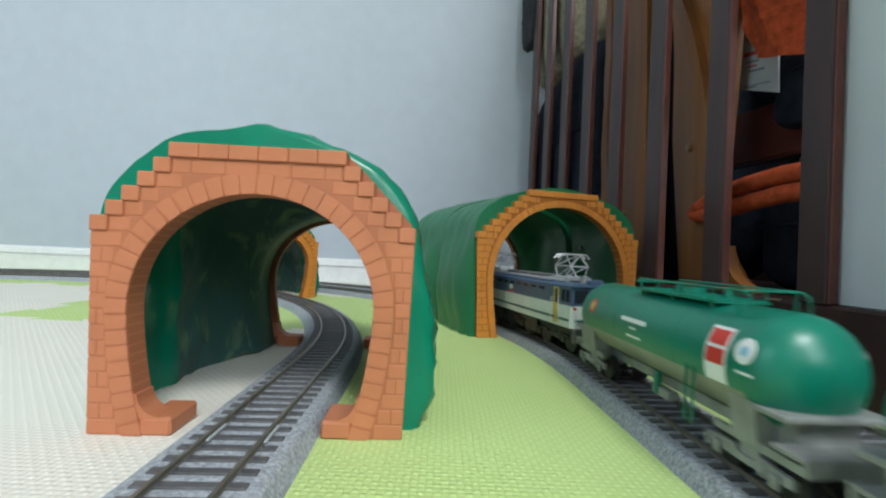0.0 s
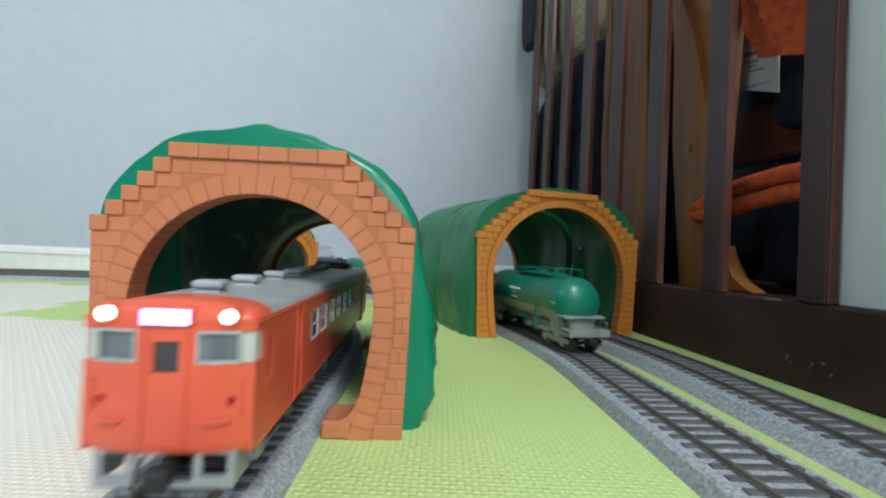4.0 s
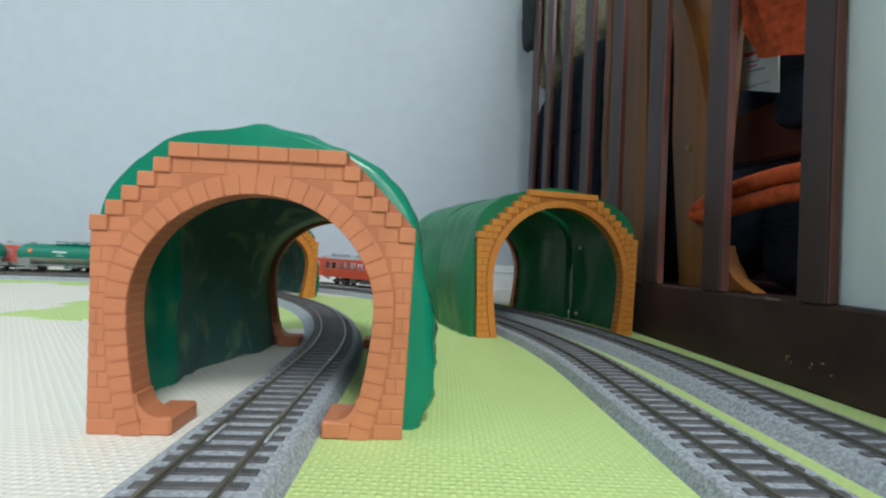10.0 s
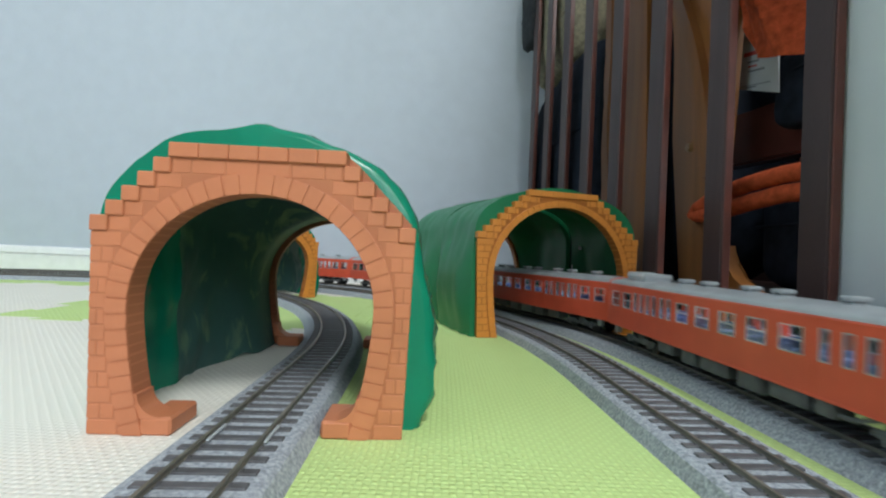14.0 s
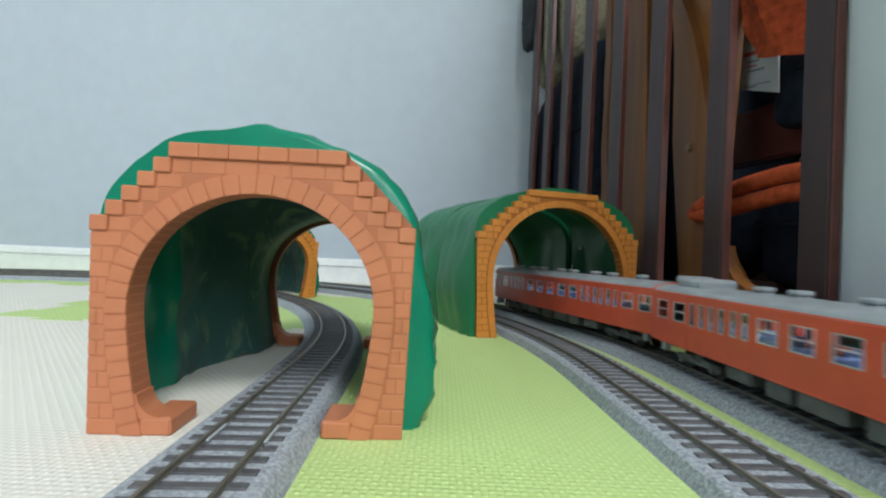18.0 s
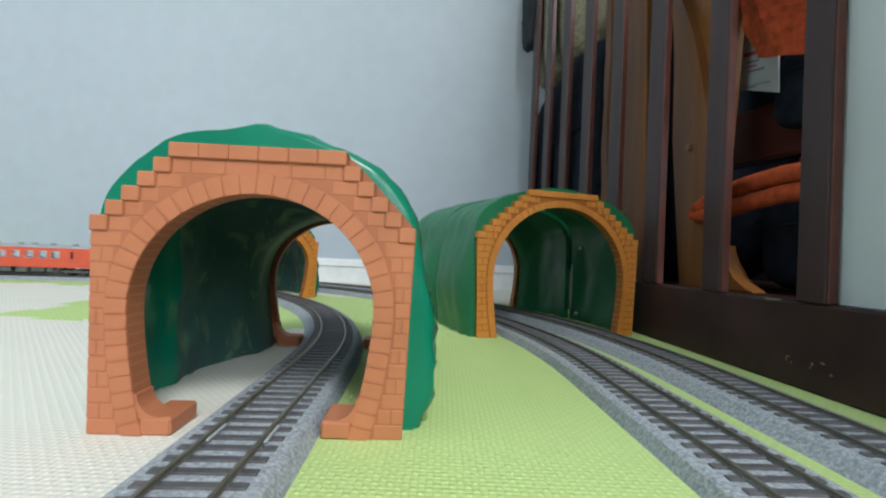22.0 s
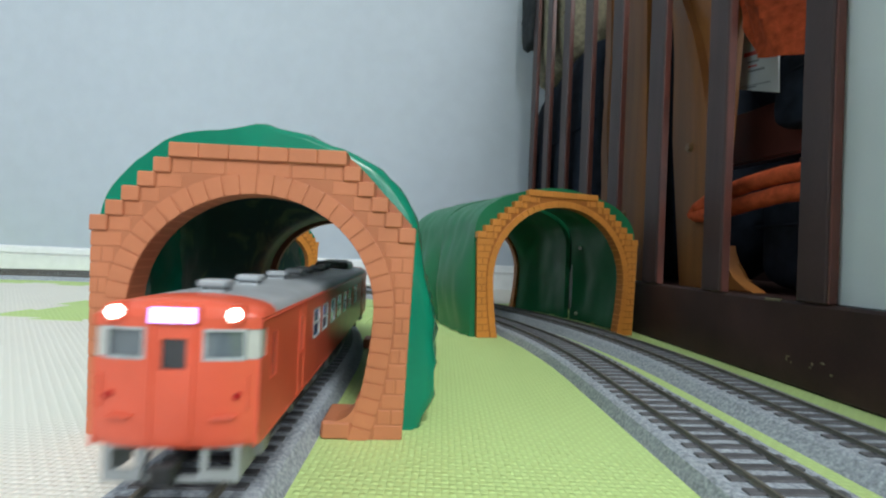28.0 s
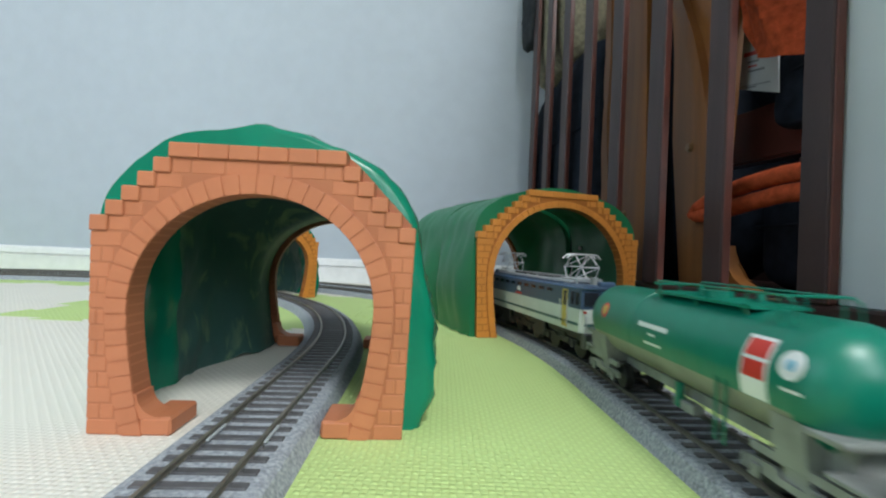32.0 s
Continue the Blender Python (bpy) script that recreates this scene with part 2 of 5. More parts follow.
def plate_with_holes(bm, u0, u1, v0, v1, holes, a, b, axis):
    """A flat plate over u and v, with right-angled holes (u0, u1, v0, v1) cut through it."""
    us = sorted({u0, u1, *(h[0] for h in holes), *(h[1] for h in holes)})
    vs = sorted({v0, v1, *(h[2] for h in holes), *(h[3] for h in holes)})
    solid = lambda u, v: u0 < u < u1 and v0 < v < v1 and not any(h[0] < u < h[1] and h[2] < v < h[3] for h in holes)
    put = {0: lambda u, v, w: (w, u, v), 1: lambda u, v, w: (u, w, v)}[axis]
    vert = {}

    def vx(i, j, w):
        if (i, j, w) not in vert:
            vert[i, j, w] = bm.verts.new(put(us[i], vs[j], w))
        return vert[i, j, w]
    mid = lambda s, i: (s[i] + s[i + 1]) / 2 if 0 <= i < len(s) - 1 else 1e9
    for i in range(len(us) - 1):
        for j in range(len(vs) - 1):
            if not solid(mid(us, i), mid(vs, j)):
                continue
            for w in (a, b):
                bm.faces.new((vx(i, j, w), vx(i + 1, j, w), vx(i + 1, j + 1, w), vx(i, j + 1, w)))
            for di, dj, q in ((-1, 0, ((i, j), (i, j + 1))), (1, 0, ((i + 1, j), (i + 1, j + 1))),
                              (0, -1, ((i, j), (i + 1, j))), (0, 1, ((i, j + 1), (i + 1, j + 1)))):
                if not solid(mid(us, i + di), mid(vs, j + dj)):
                    (p, r), (s, t) = q
                    bm.faces.new((vx(p, r, a), vx(s, t, a), vx(s, t, b), vx(p, r, b)))
    return bm


def loft(bm, rings, close=True, cap=False):
    """Skins a list of equally long rings of points."""
    vs = [[bm.verts.new(p) for p in r] for r in rings]
    n = len(vs[0])
    for q, w in zip(vs, vs[1:]):
        for k in range(n if close else n - 1):
            bm.faces.new((q[k], q[(k + 1) % n], w[(k + 1) % n], w[k]))
    if cap:
        bm.faces.new(vs[0])
        bm.faces.new(vs[-1][::-1])
    return bm


# ---------------------------------------------------------------- track plan: three loops
TURN = radians(2.46)


class Loop:
    """A loop that runs up at its right side from s = 0, turns left over the far half circle (radius R), comes down at the left, and back below."""

    def __init__(self, x, R, y0, length, r2, far=0.0):
        self.x, self.R, self.y0, self.length = x, R, y0, length
        low = 2 * R - 2 * r2 + far
        side = (length - math.pi * R - math.pi * r2 - low - far) / 2
        q = math.pi * r2 / 2
        self.segs = [(math.pi * R / 2, R), (far, 0), (math.pi * R / 2, R), (side, 0), (q, r2), (low, 0), (q, r2), (side, 0)]

    def at(self, s):
        s %= self.length
        x, y, a = self.x, self.y0, math.pi / 2
        for length, r in self.segs:
            d = min(s, length)
            if r:
                cx, cy, b = x - r * math.sin(a), y + r * math.cos(a), a + d / r
                x, y, a = cx + r * math.sin(b), cy - r * math.cos(b), b
            else:
                x, y = x + d * math.cos(a), y + d * math.sin(a)
            s -= d
            if s <= 1e-9:
                break
        c, w = math.cos(TURN), math.sin(TURN)
        dx, dy = x - self.x, y - 150
        return Vector((self.x + dx * c - dy * w, 150 + dx * w + dy * c, 0)), a + TURN


RAIL_Z, BED_Z = 8.3, 5.7
INNER = Loop(-63.8, 490, 240.7, 3480, 370)
MIDDLE = Loop(99.4, 550, 244.4, 4040, 550, 104)
OUTER = Loop(159.6, 610, 244.4, 4417, 610, 104)


def swept(loop, s0, s1, step, outline, closed):
    """Sweeps an outline of (offset to the left, height) along a stretch of a loop."""
    n = max(2, int((s1 - s0) / step) + 1)
    rings = []
    for k in range(n + (0 if closed else 1)):
        p, a = loop.at(s0 + (s1 - s0) * k / n)
        rings.append([(p.x - math.sin(a) * u, p.y + math.cos(a) * u, z) for u, z in outline])
    if closed:
        rings.append(rings[0])
    return loft(bmesh.new(), rings, True)


SLEEPER_MESH = None


def railway_track(loop, label, first, bed, joints=(-97,)):
    global SLEEPER_MESH
    ob = thing("railway_track", label, "model railway track", group="loops of model track")
    L = loop.length
    part("roadbed", swept(loop, 0, L, 9, [(-bed, 0), (-19.0, BED_Z - 0.6), (-17.6, BED_Z + 0.2), (-16.2, BED_Z + 0.4), (16.2, BED_Z + 0.4), (17.6, BED_Z + 0.2), (19.0, BED_Z - 0.6), (bed, 0)], True),
         M_BALLAST, ob, "speckled grey moulded ballast")
    for u in (-8.9, 8.9):
        foot, head = BED_Z + 0.95, RAIL_Z
        part("rail", swept(loop, 0, L, 9, [(u - 0.85, foot), (u - 0.3, foot + 0.4), (u - 0.3, head - 0.7), (u - 0.62, head - 0.55), (u - 0.62, head - 0.05),
                                           (u + 0.62, head - 0.05), (u + 0.62, head - 0.55), (u + 0.3, head - 0.7), (u + 0.3, foot + 0.4), (u + 0.85, foot)], True),
             M_RAIL, ob, "worn nickel-silver rail")
    pitch = 7.28
    near, rest = [], []
    n = int(L / pitch)
    for k in range(n):
        s = (first + k * L / n) % L
        s = s - L if s > L / 2 else s
        (near if -190 < s < 1250 else rest).append(s)
    if SLEEPER_MESH is None:
        bm = cell(-14.6, 14.6, -1.6, 1.6, -0.4, 0.62, 0.2)
        for u in (-8.9, 8.9):
            for w in (-1.25, 1.25):
                box(bm, u + w - 0.4, u + w + 0.4, -0.6, 0.6, 0.5, 0.95)
        SLEEPER_MESH = finish(bm)
        SLEEPER_MESH.materials.append(M_SLEEPER)
    for s in near:
        p, a = loop.at(s)
        part("sleeper", SLEEPER_MESH, M_SLEEPER, ob, m=pose(p.x * MM, p.y * MM, (BED_Z + 0.4) * MM, 0, 0, math.degrees(a) - 90))
    bm = bmesh.new()
    for s in rest:
        p, a = loop.at(s)
        b = cell(-14.6, 14.6, -1.6, 1.6, 0.0, 0.62)
        b.transform(Matrix.Translation((p.x, p.y, BED_Z + 0.4)) @ Matrix.Rotation(a - math.pi / 2, 4, "Z"))
        me = bpy.data.meshes.new("tmp")
        b.to_mesh(me)
        b.free()
        bm.from_mesh(me)
        bpy.data.meshes.remove(me)
    for s0 in joints:
        for u in (-8.9, 8.9):
            p, a = loop.at(s0)
            jb = cell(-0.55, 0.55, -6.5, 6.5, 0, 0.9, 0.2)
            q = pose((p.x - math.sin(a) * (u - 1.35)) * MM, (p.y + math.cos(a) * (u - 1.35)) * MM, (BED_Z + 1.0) * MM, 0, 0, math.degrees(a) - 90)
            part("rail_joiner", jb, M_JOINER, ob, "pale grey plastic rail joiner", m=q)
    tagged(part("sleepers_beyond", bm, M_SLEEPER, ob), kind="stuff")
    return ob


# ---------------------------------------------------------------- room
WALL_Y, SIDE_X, BACK_Y, LEFT_X, TOP_Z, FLOOR_Z = 905, 1700, -2300, -2050, 2400, -10


def room():
    slab = part("floor", cell(LEFT_X - 100, SIDE_X + 100, BACK_Y - 100, WALL_Y + 100, FLOOR_Z - 30, FLOOR_Z), M_FLOOR, None)
    tagged(slab, "brown wooden room floor under the play mats", "floor", kind="structure")
    ceil = part("ceiling", cell(LEFT_X - 100, SIDE_X + 100, BACK_Y - 100, WALL_Y + 100, TOP_Z, TOP_Z + 80), M_CEIL, None)
    tagged(ceil, "plain white papered ceiling", "ceiling", kind="structure")
    w = part("wall_north", cell(LEFT_X - 100, SIDE_X + 100, WALL_Y, WALL_Y + 90, FLOOR_Z, TOP_Z), M_WALL, None)
    tagged(w, "pale blue-grey papered room wall", "wall", kind="structure")
    w = part("wall_east", cell(SIDE_X, SIDE_X + 90, BACK_Y, WALL_Y, FLOOR_Z, TOP_Z), M_WALL, None)
    tagged(w, "pale papered wall behind the slatted rack", "wall", kind="structure")
    # the opening is made up to go with the left fill light
    w = part("wall_west", plate_with_holes(bmesh.new(), BACK_Y, WALL_Y, FLOOR_Z, TOP_Z, [(-1300, 200, 700, 2000)], LEFT_X - 90, LEFT_X, 0), M_WALL, None)
    tagged(w, "pale papered wall with an added window opening", "wall", kind="structure")
    w = part("wall_south", plate_with_holes(bmesh.new(), LEFT_X, SIDE_X, FLOOR_Z, TOP_Z, [(470, 1640, 750, 2050)], BACK_Y - 90, BACK_Y, 1), M_WALL, None)
    tagged(w, "pale papered wall with an added window opening behind the camera", "wall", kind="structure")
    # profiled white baseboard
    prof = [(WALL_Y, FLOOR_Z), (WALL_Y - 9, FLOOR_Z), (WALL_Y - 9, 30.4), (WALL_Y - 4.5, 31.2), (WALL_Y - 4.5, 33.6), (WALL_Y - 8, 34.2), (WALL_Y - 6.5, 44), (WALL_Y - 4, 47.6), (WALL_Y, 48.6)]
    b = part("baseboard", prism(bmesh.new(), prof, LEFT_X, SIDE_X, 0), M_BASEBOARD, None)
    tagged(b, "white profiled skirting along the papered wall", "baseboard", kind="structure")


def play_mats():
    xs = [-1310, -1000, -690, -385, -78, 232, 540]
    ys = [-825, -525, -225, 75, 372, 640, 896]
    cream = {(4, 5), (0, 3), (1, 3), (2, 3), (3, 3), (0, 4), (1, 4), (2, 4), (3, 5), (0, 2), (1, 2), (2, 2), (3, 2), (2, 1), (1, 1), (3, 1), (2, 0), (1, 0)}
    for i in range(6):
        for j in range(6):
            x0, x1, y0, y1 = xs[i], xs[i + 1], ys[j], ys[j + 1]
            pts = []
            # bottom, right, top, left; teeth only between mats
            for k, (a, b, out) in enumerate((((x0, y0), (x1, y0), j == 0), ((x1, y0), (x1, y1), i == 5), ((x1, y1), (x0, y1), j == 5), ((x0, y1), (x0, y0), i == 0))):
                va, vb = Vector(a), Vector(b)
                pts.append(va)
                if out:
                    continue
                fwd = k < 2
                n = 7
                d = (vb - va) / n
                nr = Vector((d.y, -d.x)).normalized() * 9
                for m in range(n):
                    side = (1 if m % 2 else -1) * (1 if fwd else -1)
                    if m in (0, n - 1):
                        continue
                    p = va + d * m
                    pts += [p + d * 0.12 + nr * 0, p - d * 0.04 + nr * side, p + d * 1.04 + nr * side, p + d * 0.88]
            c = (i, j) in cream
            bm = bmesh.new()
            vs = [bm.verts.new((p.x, p.y, FLOOR_Z)) for p in pts]
            f = bm.faces.new(vs)
            r = bmesh.ops.extrude_face_region(bm, geom=[f])
            for v in r["geom"]:
                if isinstance(v, bmesh.types.BMVert):
                    v.co.z = 0
            rim = [e for e in bm.edges if all(abs(v.co.z) < 1e-6 for v in e.verts)]
            bmesh.ops.bevel(bm, geom=rim, offset=0.7, segments=1, affect="EDGES")
            ob = part("play_mat", bm, M_CREAM_MAT if c else M_GREEN_MAT, None)
            tagged(ob, "cream foam play mat with a pressed weave" if c else "lime green foam play mat with a pressed weave", "play mat", group="interlocking foam mats")


# ---------------------------------------------------------------- toy tunnels
def arch_point(half_w, spring, crown, foot_w, a):
    """A point of the horseshoe opening: a from -1 (left foot) over 0 (crown) to 1 (right foot)."""
    total_low = spring
    arc_len = math.pi / 2 * (half_w + crown - spring) / 2
    whole = arc_len + total_low
    d = abs(a) * whole
    sg = 1 if a >= 0 else -1
    if d <= arc_len:
        t = d / arc_len * math.pi / 2
        return sg * half_w * math.sin(t), spring + (crown - spring) * math.cos(t)
    z = spring - (d - arc_len)
    k = 1 - z / spring
    return sg * (half_w + (foot_w - half_w) * k ** 1.7), z


def arch_outer(args, off, a):
    """The arch's point at a, moved outwards by off along its normal."""
    (x0, z0), (x1, z1) = arch_point(*args, max(-1, a - 0.01)), arch_point(*args, min(1, a + 0.01))
    x, z = arch_point(*args, a)
    t = Vector((x1 - x0, z1 - z0)).normalized()
    return x - t.y * off, z + t.x * off


def portal(ob, spec, y0, y1, brick, joint, front):
    """A moulded brick portal between y0 (outer face) and y1: a backing plate, courses of bricks, stepped coping, and a ring of wedge bricks."""
    hw, hs, rise, top_z, top_hw, n_steps, ow, spring, crown, fw, ring, n_ring, course = spec
    sign = -1 if front else 1
    # backing: strips between the opening and the stepped outline
    def outer_half(z):
        if z <= hs:
            return hw[0] + (hw[1] - hw[0]) * z / hs
        k = min(n_steps - 1, int((z - hs) / (top_z - hs) * n_steps))
        return hw[1] + (top_hw - hw[1]) * (k + 1) / n_steps
    bm = bmesh.new()
    N = 64
    inner = [arch_point(ow, spring, crown, fw, -1 + 2 * k / N) for k in range(N + 1)]
    outer = []
    for x, z in inner:
        # match an outer point by direction from the arch centre
        cx, cz = 0, spring * 0.75
        dx, dz = x - cx, z - cz
        t = 1.0
        while True:
            px, pz = cx + dx * t, cz + dz * t
            slope = hw[1] + (top_hw - hw[1]) * max(0, pz - hs) / (top_z - hs) if pz > hs else outer_half(max(0, pz))
            if pz >= top_z - 0.6 or abs(px) >= slope - 0.4 or pz < 0:
                break
            t += 0.01
        outer.append((px, max(pz, 0)))
    outer[0], outer[-1] = (-hw[0] + 0.5, 0), (hw[0] - 0.5, 0)
    body = 6.5 if front else 2.0
    mid = y0 - sign * body
    lip = y0 + sign * 0.3
    a, b = min(mid, y1), max(mid, y1)
    rings = []
    for (ix, iz), (ox, oz) in zip(inner, outer):
        rings.append([(ix, a, iz), (ox, a, oz), (ox, b, oz), (ix, b, iz)])
    loft(bm, rings, True, True)
    part("backing", bm, joint, ob, smooth=30)
    # mortar face, a little behind the bricks and inside the steps
    ch = (top_z - hs) / n_steps
    bm, rings = bmesh.new(), []
    for (ix, iz), (ox, oz) in zip(inner, outer):
        k = 1.0
        while k > 0.5:
            px, pz = ix + (ox - ix) * k, iz + (oz - iz) * k
            edge = hw[1] + (top_hw - hw[1]) * max(0, pz + ch - hs) / (top_z - hs) if pz > hs - ch else outer_half(max(0, pz))
            if abs(px) < max(edge, top_hw) - 0.5 and pz < top_z - 0.8:
                break
            k -= 0.01
        rings.append([(ix, min(lip, mid), iz), (px, min(lip, mid), pz), (px, max(lip, mid), pz), (ix, max(lip, mid), iz)])
    loft(bm, rings, True, True)
    part("mortar", bm, joint, ob, smooth=30)
    # courses, cut where the ring of wedges lies
    proud = 0.75
    f0, f1 = y0 + sign * proud, y0 - sign * 1.8
    lo, hi = min(f0, f1), max(f0, f1)
    ch = (top_z - hs) / n_steps
    n_low = round(hs / ch)
    levels = [hs * r / n_low for r in range(n_low)] + [hs + ch * r for r in range(n_steps + 1)]
    for r in range(n_low + n_steps):
        z0, z1 = levels[r], levels[r + 1]
        zm = (z0 + z1) / 2
        half = outer_half(zm)
        # inner limit: the outside of the ring at this height
        lim = 0.0
        for k in range(200):
            x, z = arch_point(ow + ring, spring, crown + ring, fw + ring, k / 199)
            if abs(z - zm) < ch * 0.6:
                lim = max(lim, x)
        if zm > crown + ring:
            lim = 0.0
        coping = zm > hs - ch
        for sd in (-1, 1):
            edges = [half]
            width = course * 2.3
            first = width * (0.55 if r % 2 else 1.0)
            x = half
            if zm < hs - ch:
                first = (half - lim) * 0.48 if r % 2 else width * 2
            if coping:
                # the stepped coping stone, square and prouder
                w = (hw[1] - top_hw) / n_steps + 0.9
                if zm < top_z - ch:
                    c0, c1 = sorted((f0 + sign * 0.45, y0 - sign * (body - 0.1)))
                    bmc = cell(min(sd * (half - w), sd * half), max(sd * (half - w), sd * half), c0, c1, z0 + 0.03, z1 + 0.12, 0.4)
                    part("brick", bmc, brick, ob)
                    x = half - w - 0.3
            stop = lim + 0.15 if lim else 0.0
            while x > stop + 0.8:
                nx = max(stop, x - first)
                if nx - stop < course * 0.5:
                    nx = stop
                first = width
                if x - nx > 0.8:
                    part("brick", cell(min(sd * nx, sd * x) + 0.06, max(sd * nx, sd * x) - 0.06, lo + (0.3 if front else 0), hi - (0 if front else 0.3), z0 + 0.06, z1 - 0.06, 0.4), brick, ob)
                x = nx
    # top band of long stones
    n_b = 6
    for k in range(n_b):
        x0 = -top_hw + 2 * top_hw * k / n_b
        part("brick", cell(x0 + 0.05, x0 + 2 * top_hw / n_b - 0.05, *sorted((f0 + sign * 0.8, y0 - sign * (body - 0.1))), top_z - ch * 0.94, top_z + 0.2, 0.35), brick, ob)
    # ring
    ra, rb = (lo - 0.7, b) if front else (a, hi + 0.7)
    band = []
    for k in range(N + 1):
        u = -1 + 2 * k / N
        (ix, iz), (ox, oz) = arch_outer((ow, spring, crown, fw), 0.25, u), arch_outer((ow, spring, crown, fw), ring - 0.3, u)
        g0, g1 = (ra + 0.35, rb - 0.3) if front else (ra + 0.3, rb - 0.35)
        band.append([(ix, g0, max(0, iz)), (ox, g0, max(0, oz)), (ox, g1, max(0, oz)), (ix, g1, max(0, iz))])
    part("ring_bed", loft(bmesh.new(), band, True, True), joint, ob, smooth=30)
    for k in range(n_ring):
        a0, a1 = -1 + 2 * (k + 0.01) / n_ring, -1 + 2 * (k + 0.99) / n_ring
        arch = (ow, spring, crown, fw)
        q = [arch_point(*arch, a0), arch_outer(arch, ring, a0), arch_outer(arch, ring, (a0 + a1) / 2), arch_outer(arch, ring, a1),
             arch_point(*arch, a1), arch_point(*arch, (a0 + a1) / 2)]
        q = [(x, max(0.0, z)) for x, z in q]
        bm = prism(bmesh.new(), q, ra, rb, 1)
        bmesh.ops.bevel(bm, geom=bm.edges[:], offset=0.32, segments=2, affect="EDGES")
        part("wedge_brick", bm, brick, ob, smooth=50)


def hill_shell(ob, spec, y0, y1, material, bend, flare, rows=48, seed=3, rough=2.2, lift=7.0, wall=1.8, profile=None, capped=(True, True), taper=False, lining=None):
    """The moulded green hill: a thin shell with creases, a ridge and a ragged hem, inside and outside; bend shifts it sideways along its length."""
    hw, hs, rise, top_z, top_hw, n_steps, ow, spring, crown, fw, ring, n_ring, course = spec
    cols = 72
    outs, ins = [], []
    for r in range(rows + 1):
        v = r / rows
        y = y0 + (y1 - y0) * v
        lip = 0.0
        if profile and r < 4:
            # the front edge is rolled over
            y, lip = y0 + (0, 0.7, 2.0, 4.4)[r], (3.4, 1.7, 0.6, 0.0)[r]
        dx, yaw = bend(v)
        ro, ri = [], []
        for c in range(cols + 1):
            a = -1 + 2 * c / cols
            # outer profile: upright sides, an elliptic crown over the stepped outline, a crease along the ridge
            t = a * math.pi / 2
            side, crown_h = (1 if a >= 0 else -1), top_z + lift - hs
            grow = min(1, v * 6) * min(1, (1 - v) * 6)
            if abs(a) <= 0.62:
                q = abs(a) / 0.62 * math.pi / 2
                x = side * (hw[1] + 0.4) * math.sin(q) ** 0.95 
                z = hs - 2 + (crown_h + 2) * math.cos(q) ** 0.86 + math.exp(-(a * 9) ** 2) * 2.0
            else:
                q = (abs(a) - 0.62) / 0.38
                x = side * (hw[1] + 0.4 + (flare[1] if side > 0 else flare[0]) * math.sin(min(1.0, q * 1.1) * math.pi * 0.8) * (0.2 + 0.8 * grow))
                z = (hs - 2) * (1 - q)
            if profile:
                x, z = profile(a)
            if lip:
                k = lip * min(1, max(0.12, (a + 0.1) * 5))
                x, z = x * (1 - k / 60), z if z < 45 else 45 + (z - 45) * (1 - k / 68)
            n1 = noise.noise(Vector((a * 6, v * 7, seed)))
            n2 = noise.noise(Vector((a * 15, v * 17, seed + 9)))
            n3 = noise.noise(Vector((a * 31, v * 29, seed + 20)))
            k = (n1 * rough + n2 * rough * 0.6 + n3 * rough * 0.3) * (0.25 + 0.75 * grow)
            if profile and a > 0.55:
                # crumpled rock on the flank
                k += (a - 0.55) * min(1, v * 14) * (5.5 * noise.noise(Vector((a * 19, v * 34, seed + 40))) + 3.0 * noise.noise(Vector((a * 44, v * 70, seed + 50))))
            if z < 2:
                z = 0
            x += k * math.sin(t)
            z += k * math.cos(t) if z > 0 else 0
            if abs(a) > 0.99:
                z = max(0, noise.noise(Vector((v * 9, a, seed))) * 4)
            ro.append((x * math.cos(yaw) + dx, y + x * math.sin(yaw), z))
            if (r == 0 and capped[0]) or (r == rows and capped[1]):
                px, pz = arch_point(ow + ring * 0.6, spring, crown + ring * 0.45, fw + ring * 1.1, a)
            else:
                px, pz = x * (1 - wall / 60), z * (1 - wall / 105)
                if taper:
                    # the inside draws in towards the rear arch
                    w = min(1, max(0, (v - 0.5) / 0.38))
                    w = w * w * (3 - 2 * w)
                    qx, qz = arch_point(ow + ring * 0.4, spring, crown + ring * 0.3, fw + ring * 0.6, a)
                    px, pz = px + (qx - px) * w, pz + (qz - pz) * w
            ri.append((px * math.cos(yaw) + dx, y + px * math.sin(yaw), max(0, pz) if abs(a) < 0.99 else ro[-1][2]))
        outs.append(ro)
        ins.append(ri)
    bm = bmesh.new()
    vo = [[bm.verts.new(p) for p in r] for r in outs]
    vi = [[bm.verts.new(p) for p in r] for r in ins]
    first = int(rows * 0.36) if lining else rows
    if lining:
        # mottled inner face; the shade deep in the tunnel is put into its colour
        lb = bmesh.new()
        loft(lb, ins[first:], False)
        part("inner_moulding", lb, lining, ob, "mottled green inside, darkened to stand for the tunnel's shade", smooth=50)
    for r in range(rows):
        for c in range(cols):
            bm.faces.new((vo[r][c], vo[r][c + 1], vo[r + 1][c + 1], vo[r + 1][c]))
            if r >= first:
                continue
            bm.faces.new((vi[r][c], vi[r + 1][c], vi[r + 1][c + 1], vi[r][c + 1]))
        for c in (0, cols):
            bm.faces.new((vo[r][c], vi[r][c], vi[r + 1][c], vo[r + 1][c]))
    for r in (0, rows):
        if lining and r:
            continue
        for c in range(cols):
            bm.faces.new((vo[r][c], vi[r][c], vi[r][c + 1], vo[r][c + 1]))
    part("hill", bm, material, ob, smooth=50)


